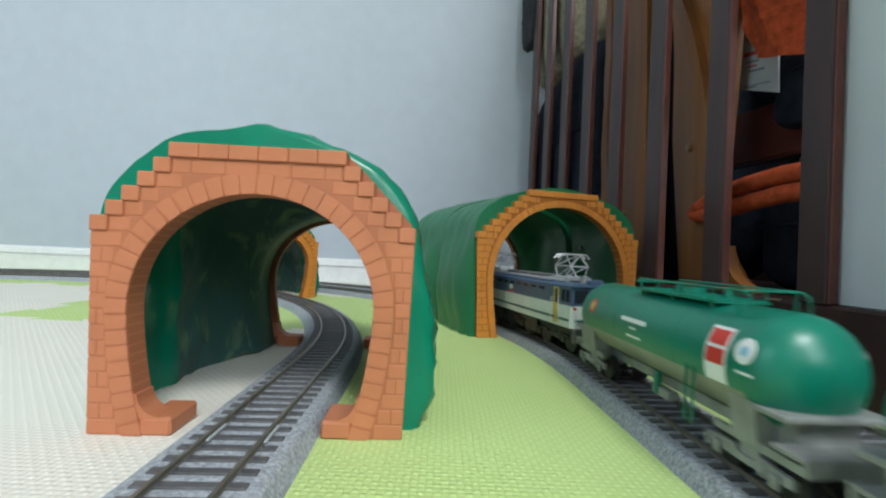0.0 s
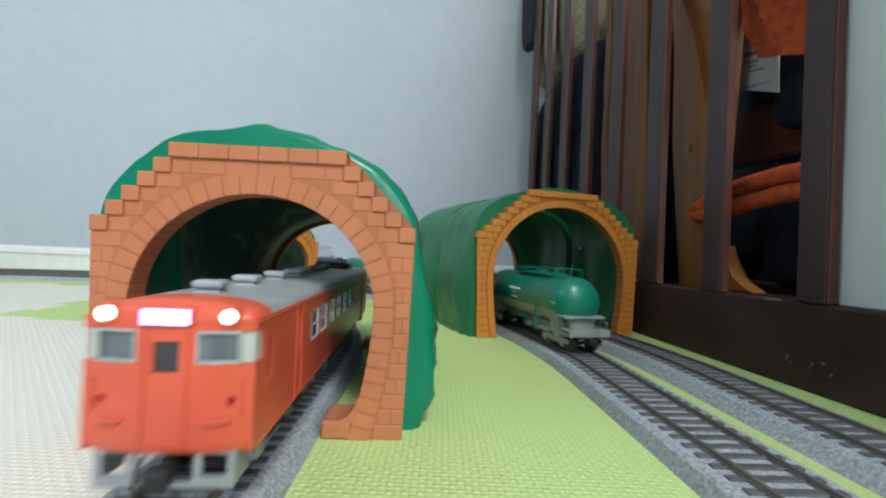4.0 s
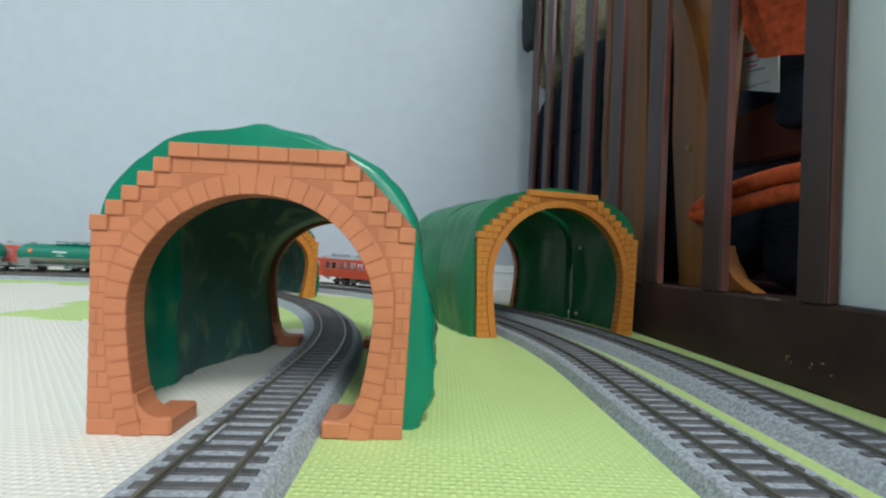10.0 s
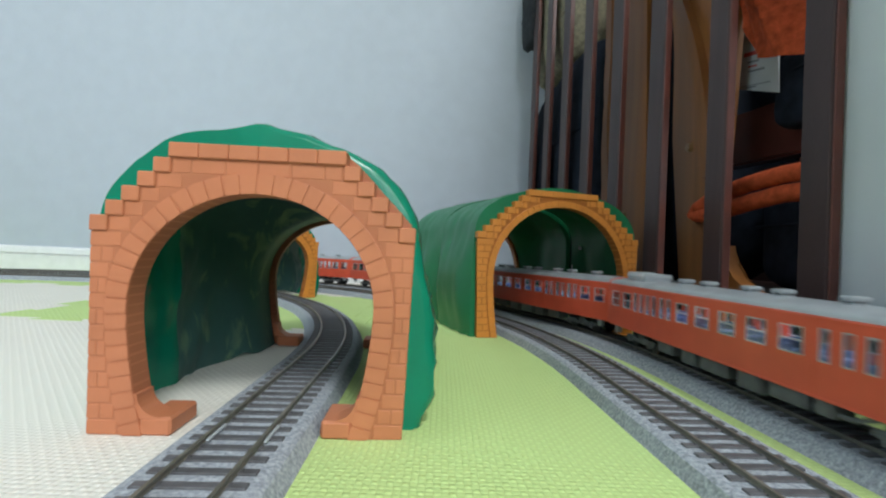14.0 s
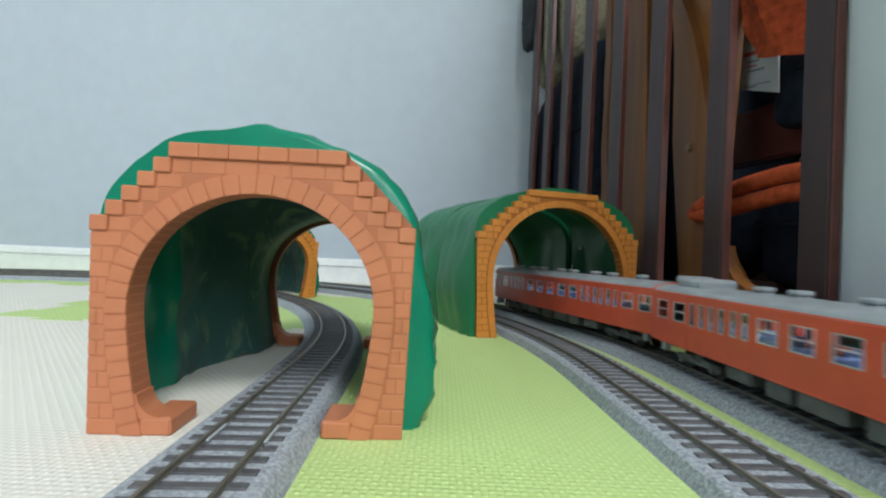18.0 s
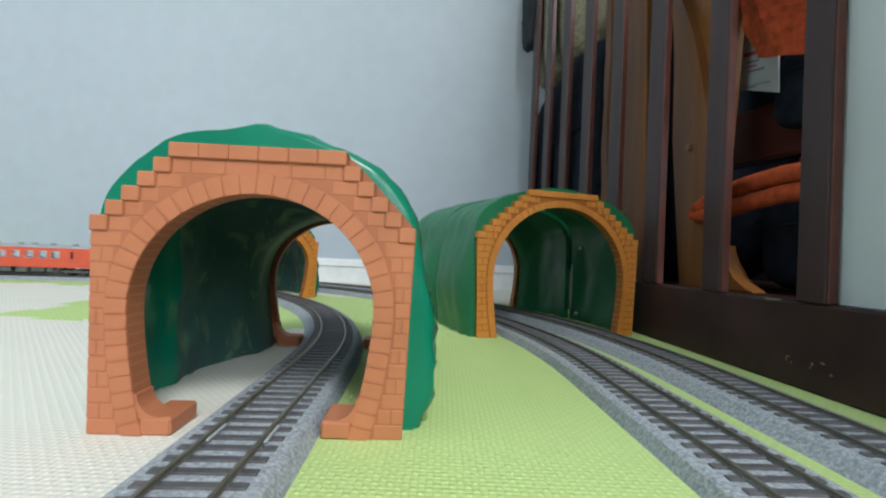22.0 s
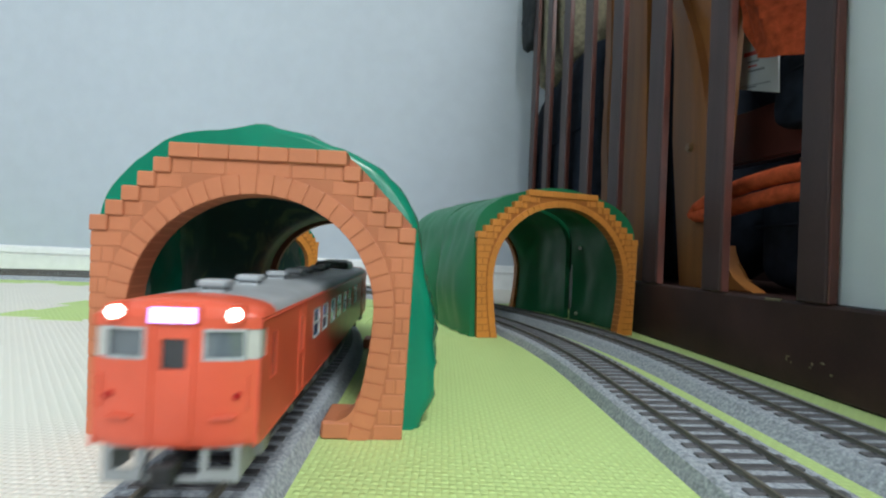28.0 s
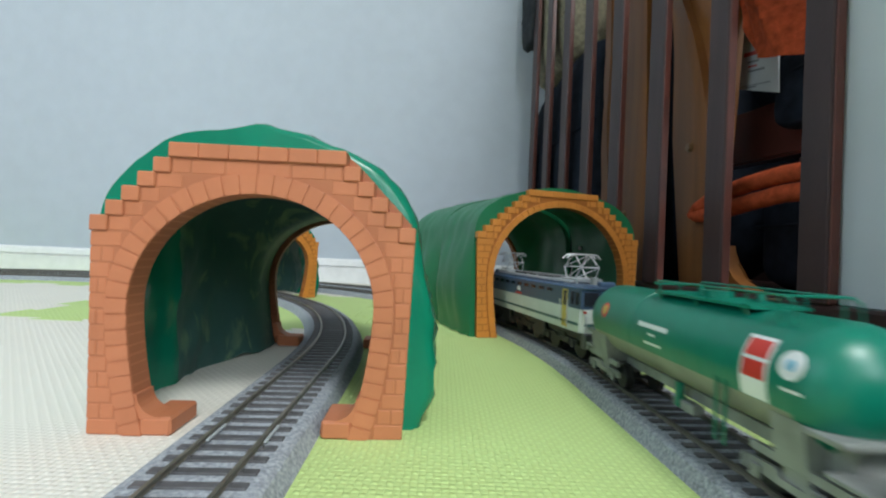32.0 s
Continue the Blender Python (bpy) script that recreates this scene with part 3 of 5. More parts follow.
# (bottom, shoulder) half widths, shoulder height, -, top, top half width, steps, opening half width, spring, crown, foot half width, ring, wedges, course
SMALL = ((55.2, 57.2), 77.0, 0, 103.6, 31.2, 5, 43.0, 46.0, 86.7, 35.5, 7.4, 42, 5.18)
WIDE = ((76.5, 79.3), 88.0, 0, 126.0, 34.3, 7, 64.0, 50.0, 112.8, 58.5, 5.6, 52, 5.25)


RIDGE = [(-59.3, 0), (-60.9, 40), (-60.8, 78.2), (-58.9, 87.3), (-50.1, 97.5), (-38.0, 107.7), (-29.8, 110.8), (-15.2, 112.4), (-3.7, 115.7), (1.7, 113.8), (16.9, 111.4), (29.0, 107.7),
         (39.1, 102.2), (48.1, 95.0), (56.3, 84.3), (58.3, 77.2), (60.1, 63.4), (63.9, 49.7), (66.0, 41.5), (65.2, 36), (67.0, 25), (66.5, 14), (63.4, 4), (61.9, 0)]


def ridge_profile(a):
    """The small hill's outline from its left hem (-1) over the ridge to its right hem (1), evenly spaced along it."""
    lens = [math.dist(p, q) for p, q in zip(RIDGE, RIDGE[1:])]
    d = (a + 1) / 2 * sum(lens)
    for (p, q), n in zip(zip(RIDGE, RIDGE[1:]), lens):
        if d <= n + 1e-6:
            k = d / n
            return p[0] + (q[0] - p[0]) * k, p[1] + (q[1] - p[1]) * k
        d -= n
    return RIDGE[-1]


def single_tunnel(m, brick, joint, hill, label, feet=True, depth=160, seed=3):
    ob = thing("toy_tunnel", label, "toy tunnel", m, group="toy tunnels on the mats")
    portal(ob, SMALL, 0, 9, brick, joint, True)
    portal(ob, SMALL, depth, depth - 3, brick, joint, False)
    hill_shell(ob, SMALL, 9.1, depth - 3.1, hill, lambda v: (0.0, 0.0), (0.5, 8.5), seed=seed, rough=3.0, profile=ridge_profile, taper=True, lining=M_SHADED_LINING)
    if feet:
        for y0, y1 in ((-1.2, 18), (depth - 12, depth + 1)):
            for sd in (-1, 1):
                toe = 26 if y0 < 50 else 22
                bm = cell(min(sd * toe, sd * 37), max(sd * toe, sd * 37), y0, y1, 0, 6.6, 0.9)
                arc = [(sd * (28.6 + 9.6 * math.sin(k * math.pi / 16)), 6.3 + 8.2 * (1 - math.cos(k * math.pi / 16))) for k in range(9)]
                prism(bm, [(sd * 40.5, 6.0)] + arc + [(sd * 40.5, 14.5)], *((y0 + 0.3, 9) if y0 < 50 else (y1 - 10, y1 - 1.3)), 1)
                part("foot", bm, brick, ob)
    return ob


def double_tunnel(m):
    ob = thing("toy_tunnel", "wide green toy tunnel with amber brick portals over two tracks", "toy tunnel", m, group="toy tunnels on the mats")
    portal(ob, WIDE, 0, 8, M_BRICK2, M_BRICK2B, True)
    bend = lambda v: (-14 * v * v, 0.09 * v)
    hill_shell(ob, WIDE, 5, 97, M_HILL2, lambda v: bend(v * 0.5), (9, 5), rows=16, seed=5, rough=1.7, lift=2.5, capped=(True, False))
    hill_shell(ob, WIDE, 100, 190, M_HILL2, lambda v: (bend(0.5 + v * 0.5)[0], bend(0.5 + v * 0.5)[1] + 0.035 * (1 - v)), (9, 2), rows=16, seed=8, rough=1.7, lift=4.0, wall=4.6, capped=(False, True), taper=True)
    portal(ob, WIDE, 198, 190, M_BRICK2, M_BRICK2B, False)
    for o in ob.children:
        if o.data and o.data.vertices and min(v.co.y for v in o.data.vertices) > 0.185 and o.name.split(".")[0] != "hill":
            o.data.transform(Matrix.Translation((-0.014, 0.0, 0.0)))
    bm = bmesh.new()
    bmesh.ops.create_uvsphere(bm, u_segments=10, v_segments=6, radius=2.0, matrix=Matrix.Translation((74.5, 88, 8)))
    part("peg", bm, M_GLINT, ob, "pale snap peg")
    for y, z, m in ((85, 81.5, M_JOINER), (126, 80, M_HILL2)):
        part("stud", rod(bmesh.new(), (79, y, z), (73.6, y, z - 0.6), 2.1, 14), m, ob, "round snap stud", smooth=40)
    # pale strip added in place of the light showing through the slit
    bm = prism(bmesh.new(), [(98.6, 12), (100.0, 12), (101.6, 24), (102.0, 40), (101.2, 52), (99.8, 62), (98.8, 62), (98.2, 40)], 74.2, 77.5, 0)
    part("joint_flange", bm, M_JOINER, ob, "pale strip standing for light through the joint's slit")
    return ob


# ---------------------------------------------------------------- slatted rack and what it holds
RACK_X0, RACK_Y0, RACK_X1, RACK_Y1 = 207.5, 200.0, 152.0, 785.0
RACK_YAW = math.degrees(math.atan2(RACK_X0 - RACK_X1, RACK_Y1 - RACK_Y0))
RACK = P(204.2, 233.2, 0, RACK_YAW)   # local y runs along the rack away from the viewer, local x into it


SLAT_W = (18.0, 19.5, 23.0, 22.0, 23.0, 23.0, 23.0, 23.0)   # the slats differ a little


def slatted_rack():
    ob = thing("slatted_rack", "dark stained wooden rack with upright slats, standing on the mats", "rack", RACK)
    bm = cell(1.8, 15.5, -420, 600, 0, 49.4, 1.6)
    rail = part("bottom_rail", bm, M_WOOD_DARK, ob, "dark scuffed wooden bottom rail")
    for y, z, w, h in ((23, 17, 1.5, 0.5), (21, 14, 0.6, 0.5), (9, 14, 0.8, 0.4), (2, 18, 1.2, 0.6), (24, 15.5, 0.5, 1.4), (8, 16, 0.5, 1.2), (-3, 13, 0.7, 0.5)):
        bm = prism(bmesh.new(), [(y - w, z - h * 0.4), (y - w * 0.2, z - h), (y + w, z - h * 0.2), (y + w * 0.5, z + h), (y - w * 0.6, z + h * 0.7)], 1.5, 2.2, 0)
        part("scuff", bm, M_SCUFF, rail, "pale chip in the stain")
    part("scuff", cell(1.6, 4.2, 30, 41, 48.2, 49.55, 0.3), M_SCUFF, rail, "worn pale top edge")
    for k in range(-4, 8):
        y = 1.0 + 78.5 * k
        bm = cell(0.9, 8.4, y, y + SLAT_W[max(0, k)], 49.6, 900, 0.9)
        part("slat", bm, M_WOOD_SLAT, ob)
        part("slat_edge", cell(1.7, 7.6, y - 1.2, y - 0.05, 49.6, 900, 0.5), M_WOOD_RED, ob, "reddish slat edge")
    part("top_rail", cell(0, 16, -420, 585, 900, 950, 2), M_WOOD_DARK, ob)
    part("back_panel", cell(330, 342, -420, 585, 0, 950, 1), M_WOOD_DARK, ob)
    part("shelf", cell(16, 329, -420, 600, 30, 46.5, 1), M_WOOD_DARK, ob)
    return ob


# ---------------------------------------------------------------- rolling stock (local y forwards, z from the rail heads)
def bogie(parent, y, material, wheelbase=26, wheel_r=5.4, n_axles=2, side_z=6.0, half=13.5, box_w=3.0):
    """A bogie: two side frames with axle boxes and springs, a bolster, and its wheelsets."""
    bm = bmesh.new()
    L = wheelbase / 2
    for sd in (-1, 1):
        x0, x1 = sorted((sd * (half - 1.3), sd * half))
        prism(bm, [(y - L - 5, side_z - 0.5), (y - L - 5, side_z + 2.0), (y - L * 0.45, side_z + 2.6), (y - L * 0.3, side_z + 0.8), (y + L * 0.3, side_z + 0.8),
                   (y + L * 0.45, side_z + 2.6), (y + L + 5, side_z + 2.0), (y + L + 5, side_z - 0.5), (y + L * 0.4, side_z - 1.2), (y - L * 0.4, side_z - 1.2)], x0, x1, 0)
        for k in range(n_axles):
            ya = y - L + wheelbase * k / (n_axles - 1)
            a, b = sorted((sd * (half - 0.2), sd * (half + 1.2)))
            box(bm, a, b, ya - box_w / 2, ya + box_w / 2, side_z - 2.6, side_z + 1.2, 0.3)
            rod(bm, (sd * (half + 0.3), ya + 4.2, side_z - 1.5), (sd * (half + 0.3), ya + 4.2, side_z + 2.2), 0.9, 7)
    box(bm, -half + 1, half - 1, y - 4, y + 4, side_z - 0.5, side_z + 4.5, 0.4)
    b = part("bogie", bm, material, parent)
    for k in range(n_axles):
        ya = y - L + wheelbase * k / (n_axles - 1)
        bm = bmesh.new()
        for sd in (-1, 1):
            rod(bm, (sd * 6.6, ya, wheel_r), (sd * 9.2, ya, wheel_r), wheel_r, 18)
            rod(bm, (sd * 6.0, ya, wheel_r), (sd * 6.7, ya, wheel_r), wheel_r + 0.8, 18)
        rod(bm, (-9, ya, wheel_r), (9, ya, wheel_r), 1.1, 8)
        part("wheelset", bm, M_BLACK, b, smooth=40)
    return b


def side_window(parent, side, y0, y1, z0, z1, x, split=True, dark=False):
    """A framed sash window in a side wall, with its pane."""
    bm = bmesh.new()
    a, b = sorted((side * (x - 0.55), side * (x + 0.12)))
    holes = [(y0 + 0.55, y1 - 0.55, z0 + 0.55, (z0 + z1) / 2 - 0.3), (y0 + 0.55, y1 - 0.55, (z0 + z1) / 2 + 0.3, z1 - 0.55)] if split else [(y0 + 0.45, y1 - 0.45, z0 + 0.5, z1 - 0.5)]
    plate_with_holes(bm, y0, y1, z0, z1, holes, a, b, 0)
    w = part("window", bm, M_VERMILION if dark else M_SILVER, parent, "vermilion framed narrow window" if dark else "silver sash window")
    a, b = sorted((side * (x - 0.5), side * (x - 0.25)))
    part("pane", cell(a, b, y0 + 0.3, y1 - 0.3, z0 + 0.3, z1 - 0.3), M_DARKGLASS if dark else M_GLASS, w)


def roof_shell(bm, y0, y1, half, z0, z1, n=14, thick=0.8):
    ring = lambda y, s: [(half * s * math.sin(t), y, z0 + (z1 - z0) * s * max(0, math.cos(t)) ** 0.75) for t in np.linspace(-math.pi / 2, math.pi / 2, n)]
    outer = [ring(y0, 1), ring(y1, 1)]
    inner = [[(x * 0.95, y, max(z0, z - thick)) for x, y, z in r] for r in outer]
    loft(bm, [inner[0], outer[0], outer[1], inner[1], inner[0]], False)
    return bm


HALF, SIDE_Z0, SIDE_Z1, ROOF_Z = 18.8, 13.0, 43.0, 47.3
LONG = 125.0


def cab_end(car, d, lit):
    """A driver's end at y = d * LONG: bowed face with two windscreens that wrap round the corners, gangway door, lamps, sign and skirt."""
    y = d * LONG
    nose = lambda x: y - d * (0.4 + 2.6 * (abs(x) / HALF) ** 3.2)

    def skin(x0, x1, z0, z1, back=1.5, n=4, out=0.0):
        """A bowed piece of the face between two heights."""
        xs = np.linspace(x0, x1, n + 1)
        front = [(float(x), nose(x) + d * out) for x in xs]
        rear = [(float(x), nose(x) + d * out - d * back) for x in xs[::-1]]
        return front + rear, z0, z1

    WZ0, WZ1, W0, W1 = 33.2, 40.4, 6.4, 15.6
    face = bmesh.new()
    # one bowed sheet on a grid, with the openings left out
    us = sorted({-HALF, HALF, *(sg * v for sg in (-1, 1) for v in (2.8, 4.6, W0, 9.5, 12.5, W1, 17.2, 18.2))})
    vs = [SIDE_Z0, SIDE_Z0 + 1.0, SIDE_Z0 + 2.4, 22.0, 31.0, WZ0, 38.0, WZ1, 42.0, SIDE_Z1 + 0.2]

    def opening(u, v):
        if abs(u) < 2.8:
            return 31.0 < v < 38.0
        return W0 < abs(u) and WZ0 < v < WZ1
    grid = {}

    def vert(i, j, k):
        if (i, j, k) not in grid:
            x, z = us[i], vs[j]
            tuck = 1.4 * max(0.0, 1 - (z - SIDE_Z0) / 2.4) ** 2
            xx = x * (1 - tuck * 0.03)
            grid[i, j, k] = face.verts.new((xx, nose(x) - d * (1.2 * k + 0.4 * tuck), z))
        return grid[i, j, k]
    solid = lambda i, j: 0 <= i < len(us) - 1 and 0 <= j < len(vs) - 1 and not opening((us[i] + us[i + 1]) / 2, (vs[j] + vs[j + 1]) / 2)
    for i in range(len(us) - 1):
        for j in range(len(vs) - 1):
            if not solid(i, j):
                continue
            for k in (0, 1):
                face.faces.new((vert(i, j, k), vert(i + 1, j, k), vert(i + 1, j + 1, k), vert(i, j + 1, k)))
            for di, dj, q in ((-1, 0, ((i, j), (i, j + 1))), (1, 0, ((i + 1, j), (i + 1, j + 1))), (0, -1, ((i, j), (i + 1, j))), (0, 1, ((i, j + 1), (i + 1, j + 1)))):
                if not solid(i + di, j + dj):
                    (p, r), (m, t) = q
                    face.faces.new((vert(p, r, 0), vert(m, t, 0), vert(m, t, 1), vert(p, r, 1)))
    f = part("cab_face", face, M_VERMILION, car, "bowed vermilion driver's face", smooth=50)
    # dome over the face
    n = 16
    dome = []
    for back, k in ((-0.1, 0.0), (0.3, 0.45), (1.4, 0.78), (3.6, 0.94), (8, 1.0), (13.6, 1.0)):
        row = []
        for t in np.linspace(-math.pi / 2, math.pi / 2, n):
            x = HALF * math.sin(t)
            z = SIDE_Z1 - 0.2 + (ROOF_Z - SIDE_Z1 + 0.3) * k * max(0, math.cos(t)) ** 0.8
            row.append((x * (1.0 if k > 0.9 else 0.985 + 0.015 * k), nose(x) - d * back if back < 8 else min(nose(x), y - back) if d > 0 else max(nose(x), y + back), z))
        dome.append(row)
    bm = loft(bmesh.new(), dome, False)
    part("roof_dome", bm, M_VERMILION, f, "vermilion roof dome", smooth=60)
    for sd in (-1, 1):
        u0, u1 = sorted((sd * W0, sd * W1))
        poly, z0, z1 = skin(u0 + 0.1, u1 - 0.1, WZ0 + 0.1, WZ1 - 0.1, 0.35, 4, -0.7)
        part("windscreen", prism(bmesh.new(), poly, z0, z1, 2), M_CABGLASS, f, "grey reflecting cab windscreen", smooth=50)
        bm = bmesh.new()
        for z0, z1 in ((WZ0 - 0.1, WZ0 + 0.55), (WZ1 - 0.55, WZ1 + 0.1)):
            poly, _, _ = skin(u0, u1, z0, z1, 0.9, 4, 0.1)
            prism(bm, poly, z0, z1, 2)
        for e in (W0, W1 - 0.6):
            poly, _, _ = skin(*sorted((sd * e, sd * (e + 0.6))), 0, 0, 0.9, 1, 0.1)
            prism(bm, poly, WZ0 + 0.5, WZ1 - 0.5, 2)
        part("window_frame", bm, M_JOINER, f, "grey window gasket")
        # the pale pane that wraps the corner
        pts = [(sd * x, nose(x) - d * 0.35) for x in np.linspace(W1 + 0.1, HALF - 0.35, 6)] + [(sd * (HALF - 0.3), y - d * 7.0), (sd * (HALF - 1.0), y - d * 7.0)]
        pts += [(sd * (x - 0.7), nose(x) - d * 1.2) for x in np.linspace(HALF - 0.35, W1 + 0.9, 4)]
        part("corner_light", prism(bmesh.new(), pts, WZ0 + 0.1, WZ1 - 0.1, 2), M_CORNER, f, "pale corner glazing", smooth=50)
        yh = nose(13.2) - d * 0.2
        part("lamp_rim", rod(bmesh.new(), (sd * 13.2, yh - d * 3.0, 43.9), (sd * 13.2, yh + d * 0.9, 43.9), 2.4, 20), M_VERMILION, f, smooth=40)
        part("headlight", rod(bmesh.new(), (sd * 13.2, yh + d * 0.85, 43.9), (sd * 13.2, yh + d * 1.15, 43.9), 1.6, 18), M_LAMP if lit else M_DARKGLASS, f,
             "glowing warm white headlamp" if lit else "unlit headlamp")
        part("marker_lamp", rod(bmesh.new(), (sd * 14.2, nose(14.2) - d * 0.3, 25.0), (sd * 14.2, nose(14.2) + d * 0.7, 25.0), 0.85, 12), M_TAIL, f, "small red marker lens")
        bm = tube(bmesh.new(), [(sd * 9.0, nose(9) + d * v, 20.2) for v in (0, 0.9)] + [(sd * 14.0, nose(14) + d * v, 20.2) for v in (0.9, 0)], 0.32, 6)
        part("handrail", bm, M_VERMILION, f)
        bm = tube(bmesh.new(), [(sd * 16.6, nose(16.6) + d * v, z) for v, z in ((0, 29.5), (0.8, 29.3), (0.8, 22.2), (0, 22.0))], 0.28, 6)
        part("handrail", bm, M_VERMILION, f)
    part("door_window", cell(-2.7, 2.7, *sorted((y - d * 1.3, y - d * 1.0)), 31.1, 37.9), M_DARKGLASS, f, "dark gangway door window")
    for sd in (-1, 1):
        part("door_rail", cell(*sorted((sd * 4.4, sd * 4.8)), *sorted((y - d * 0.5, y + d * 0.1)), SIDE_Z0 + 2, 41, 0.1), M_VERMILION, f)
    part("sign_box", cell(-6.0, 6.0, *sorted((y - d * 3, y + d * 0.35)), 41.2, 45.9, 0.6), M_VERMILION, f)
    part("destination_sign", cell(-5.1, 5.1, *sorted((y + d * 0.3, y + d * 0.55)), 41.8, 45.3), M_SIGN if lit else M_DARKGLASS, f,
         "glowing violet-white destination sign" if lit else "dark destination sign")
    # skirt frame below the face, coupler and hose
    bm = bmesh.new()
    for sd in (-1, 1):
        u0, u1 = sorted((sd * 6.2, sd * 15.4))
        v0, v1 = sorted((sd * 8.0, sd * 13.6))
        plate_with_holes(bm, u0, u1, 5.6, 13.2, [(v0, v1, 7.3, 12.4)], *sorted((y - d * 2.0, y - d * 3.0)), 1)
        box(bm, *sorted((sd * 14.6, sd * 15.4)), *sorted((y - d * 3.1, y - d * 12)), 5.6, 13.2)
    box(bm, -15.4, 15.4, *sorted((y - d * 1.9, y - d * 3.4)), 4.6, 5.7, 0.3)
    part("skirt", bm, M_SKIRT, car, "pale grey snowplough skirt", smooth=0)
    bm = cell(-1.6, 1.6, *sorted((y - d * 4, y + d * 2.6)), 6.5, 9.8, 0.4)
    box(bm, -2.6, 2.6, *sorted((y + d * 0.6, y + d * 3.0)), 5.6, 10.6, 0.6)
    part("coupler", bm, M_BLACK, car)
    bm = tube(bmesh.new(), [(4.6, y - d * 2, 12), (4.6, y + d * 0.6, 9.5), (5.0, y + d * 0.8, 6.5), (4.4, y + d * 0.3, 4.8)], 0.5, 6)
    part("air_hose", bm, M_BLACK, car)


# windows of the two kinds of car, from the cab backwards: middles of the sashes and of the narrow lights
TRAIN_BIG, TRAIN_SLIM = (95.0, 40.5, 22.6, 4.4, -13.8, -31.0, -95.5, -112.3), (110.0, 81.0, 72.0, 64.0, 55.0, -44.0, -51.5, -60.0, -67.5, -75.5, -83.5)
SINGLE_BIG, SINGLE_SLIM = (60.5, 44.0, 26.0, 8.5, -9.8, -28.0, -54.0), (112.0, 83.0, -41.0, -92.5, -110.5)


def railcar(label, single=False, roof_unit=False, lit_front=False):
    """A vermilion diesel railcar of the old kind: hollow body with real windows, grey roof with vents, underfloor gear."""
    car = thing("railcar", label, "model train car", group="vermilion railcars")
    rear_cab = single
    big = [(v - 5.7, v + 5.7) for v in (SINGLE_BIG if single else TRAIN_BIG)]
    slim = [(v - 2.1, v + 2.1) for v in (SINGLE_SLIM if single else TRAIN_SLIM)]
    tops = {v: (26.2, 38.6) for v in slim}
    holes = [(y0, y1, 26.8, 37.8) for y0, y1 in big] + [(y0, y1, *tops[y0, y1]) for y0, y1 in slim]
    ends = [1, -1] if rear_cab else [1]
    for d in ends:
        holes.append((*sorted((d * (LONG - 7.0), d * (LONG + 5))), 33.2, 40.4))
    if single:
        holes.append((-75.0, -68.0, 34.0, 38.0))
    f_end, r_end = LONG - 2.6, -LONG + (2.6 if rear_cab else 0)
    holes = [(max(h[0], r_end - 1), min(h[1], f_end + 1), h[2], h[3]) for h in holes]
    for side in (-1, 1):
        bm = bmesh.new()
        a, b = sorted((side * HALF, side * (HALF - 0.9)))
        plate_with_holes(bm, r_end, f_end, SIDE_Z0, SIDE_Z1, holes, a, b, 0)
        wall = part("side_wall", bm, M_VERMILION, car, "vermilion painted side")
        for y0, y1 in big:
            side_window(wall, side, y0, y1, 26.8, 37.8, HALF)
        for y0, y1 in slim:
            side_window(wall, side, y0, y1, *tops[y0, y1], HALF, False, single)
        if single:
            side_window(wall, side, -75.0, -68.0, 34.0, 38.0, HALF, False, True)
        for yd in (51.0, 85.4, -40.0, -87.6) if not single else (79.5, 86.5, -88.5, -96.5):
            part("door_edge", cell(*sorted((side * HALF, side * (HALF + 0.2))), yd - 0.2, yd + 0.2, SIDE_Z0, 41.8), M_VERMILION, wall)
        part("side_sill", cell(*sorted((side * (HALF - 0.5), side * (HALF + 0.12))), r_end + 3, f_end - 3, SIDE_Z0 - 0.5, SIDE_Z0 + 0.5, 0.15), M_VERMILION, wall)
    part("gutter", roof_shell(bmesh.new(), r_end, f_end, HALF + 0.25, SIDE_Z1 - 0.7, SIDE_Z1 + 0.8), M_VERMILION, car)
    part("roof", roof_shell(bmesh.new(), r_end + (11 if rear_cab else 2.6), f_end - 11, HALF - 0.25, SIDE_Z1 - 0.1, ROOF_Z), M_ROOFGREY, car, "matt grey roof", smooth=40)
    part("floor_plate", cell(-HALF + 1, HALF - 1, -LONG + 4, LONG - 4, SIDE_Z0 + 0.4, SIDE_Z0 + 3), M_BLACK, car)
    part("interior_ceiling", cell(-HALF + 1, HALF - 1, -LONG + 8, LONG - 8, 41.0, 41.8), M_WHITE, car)
    for y in (-62, 0, 62):
        part("cabin_light", cell(-2.4, 2.4, y - 14, y + 14, 40.3, 40.95), M_CABIN, car, "glowing cabin light strip")
    for y in range(-95, 96, 15):
        bm = bmesh.new()
        for sd in (-1, 1):
            box(bm, *sorted((sd * 4.5, sd * 15.5)), y - 1.2, y + 1.2, SIDE_Z0 + 3, 28.0, 0.6)
            box(bm, *sorted((sd * 4.5, sd * 15.5)), y - 5.5, y + 5.5, SIDE_Z0 + 3, 23.0, 0.6)
        part("seat", bm, M_SEAT, car, "blue seat pair")
    vents = (104, 78, 48, 22, 4.5, -28, -45) if single else (97, 67.5, 48, 15, -4, -36, -57, -89)
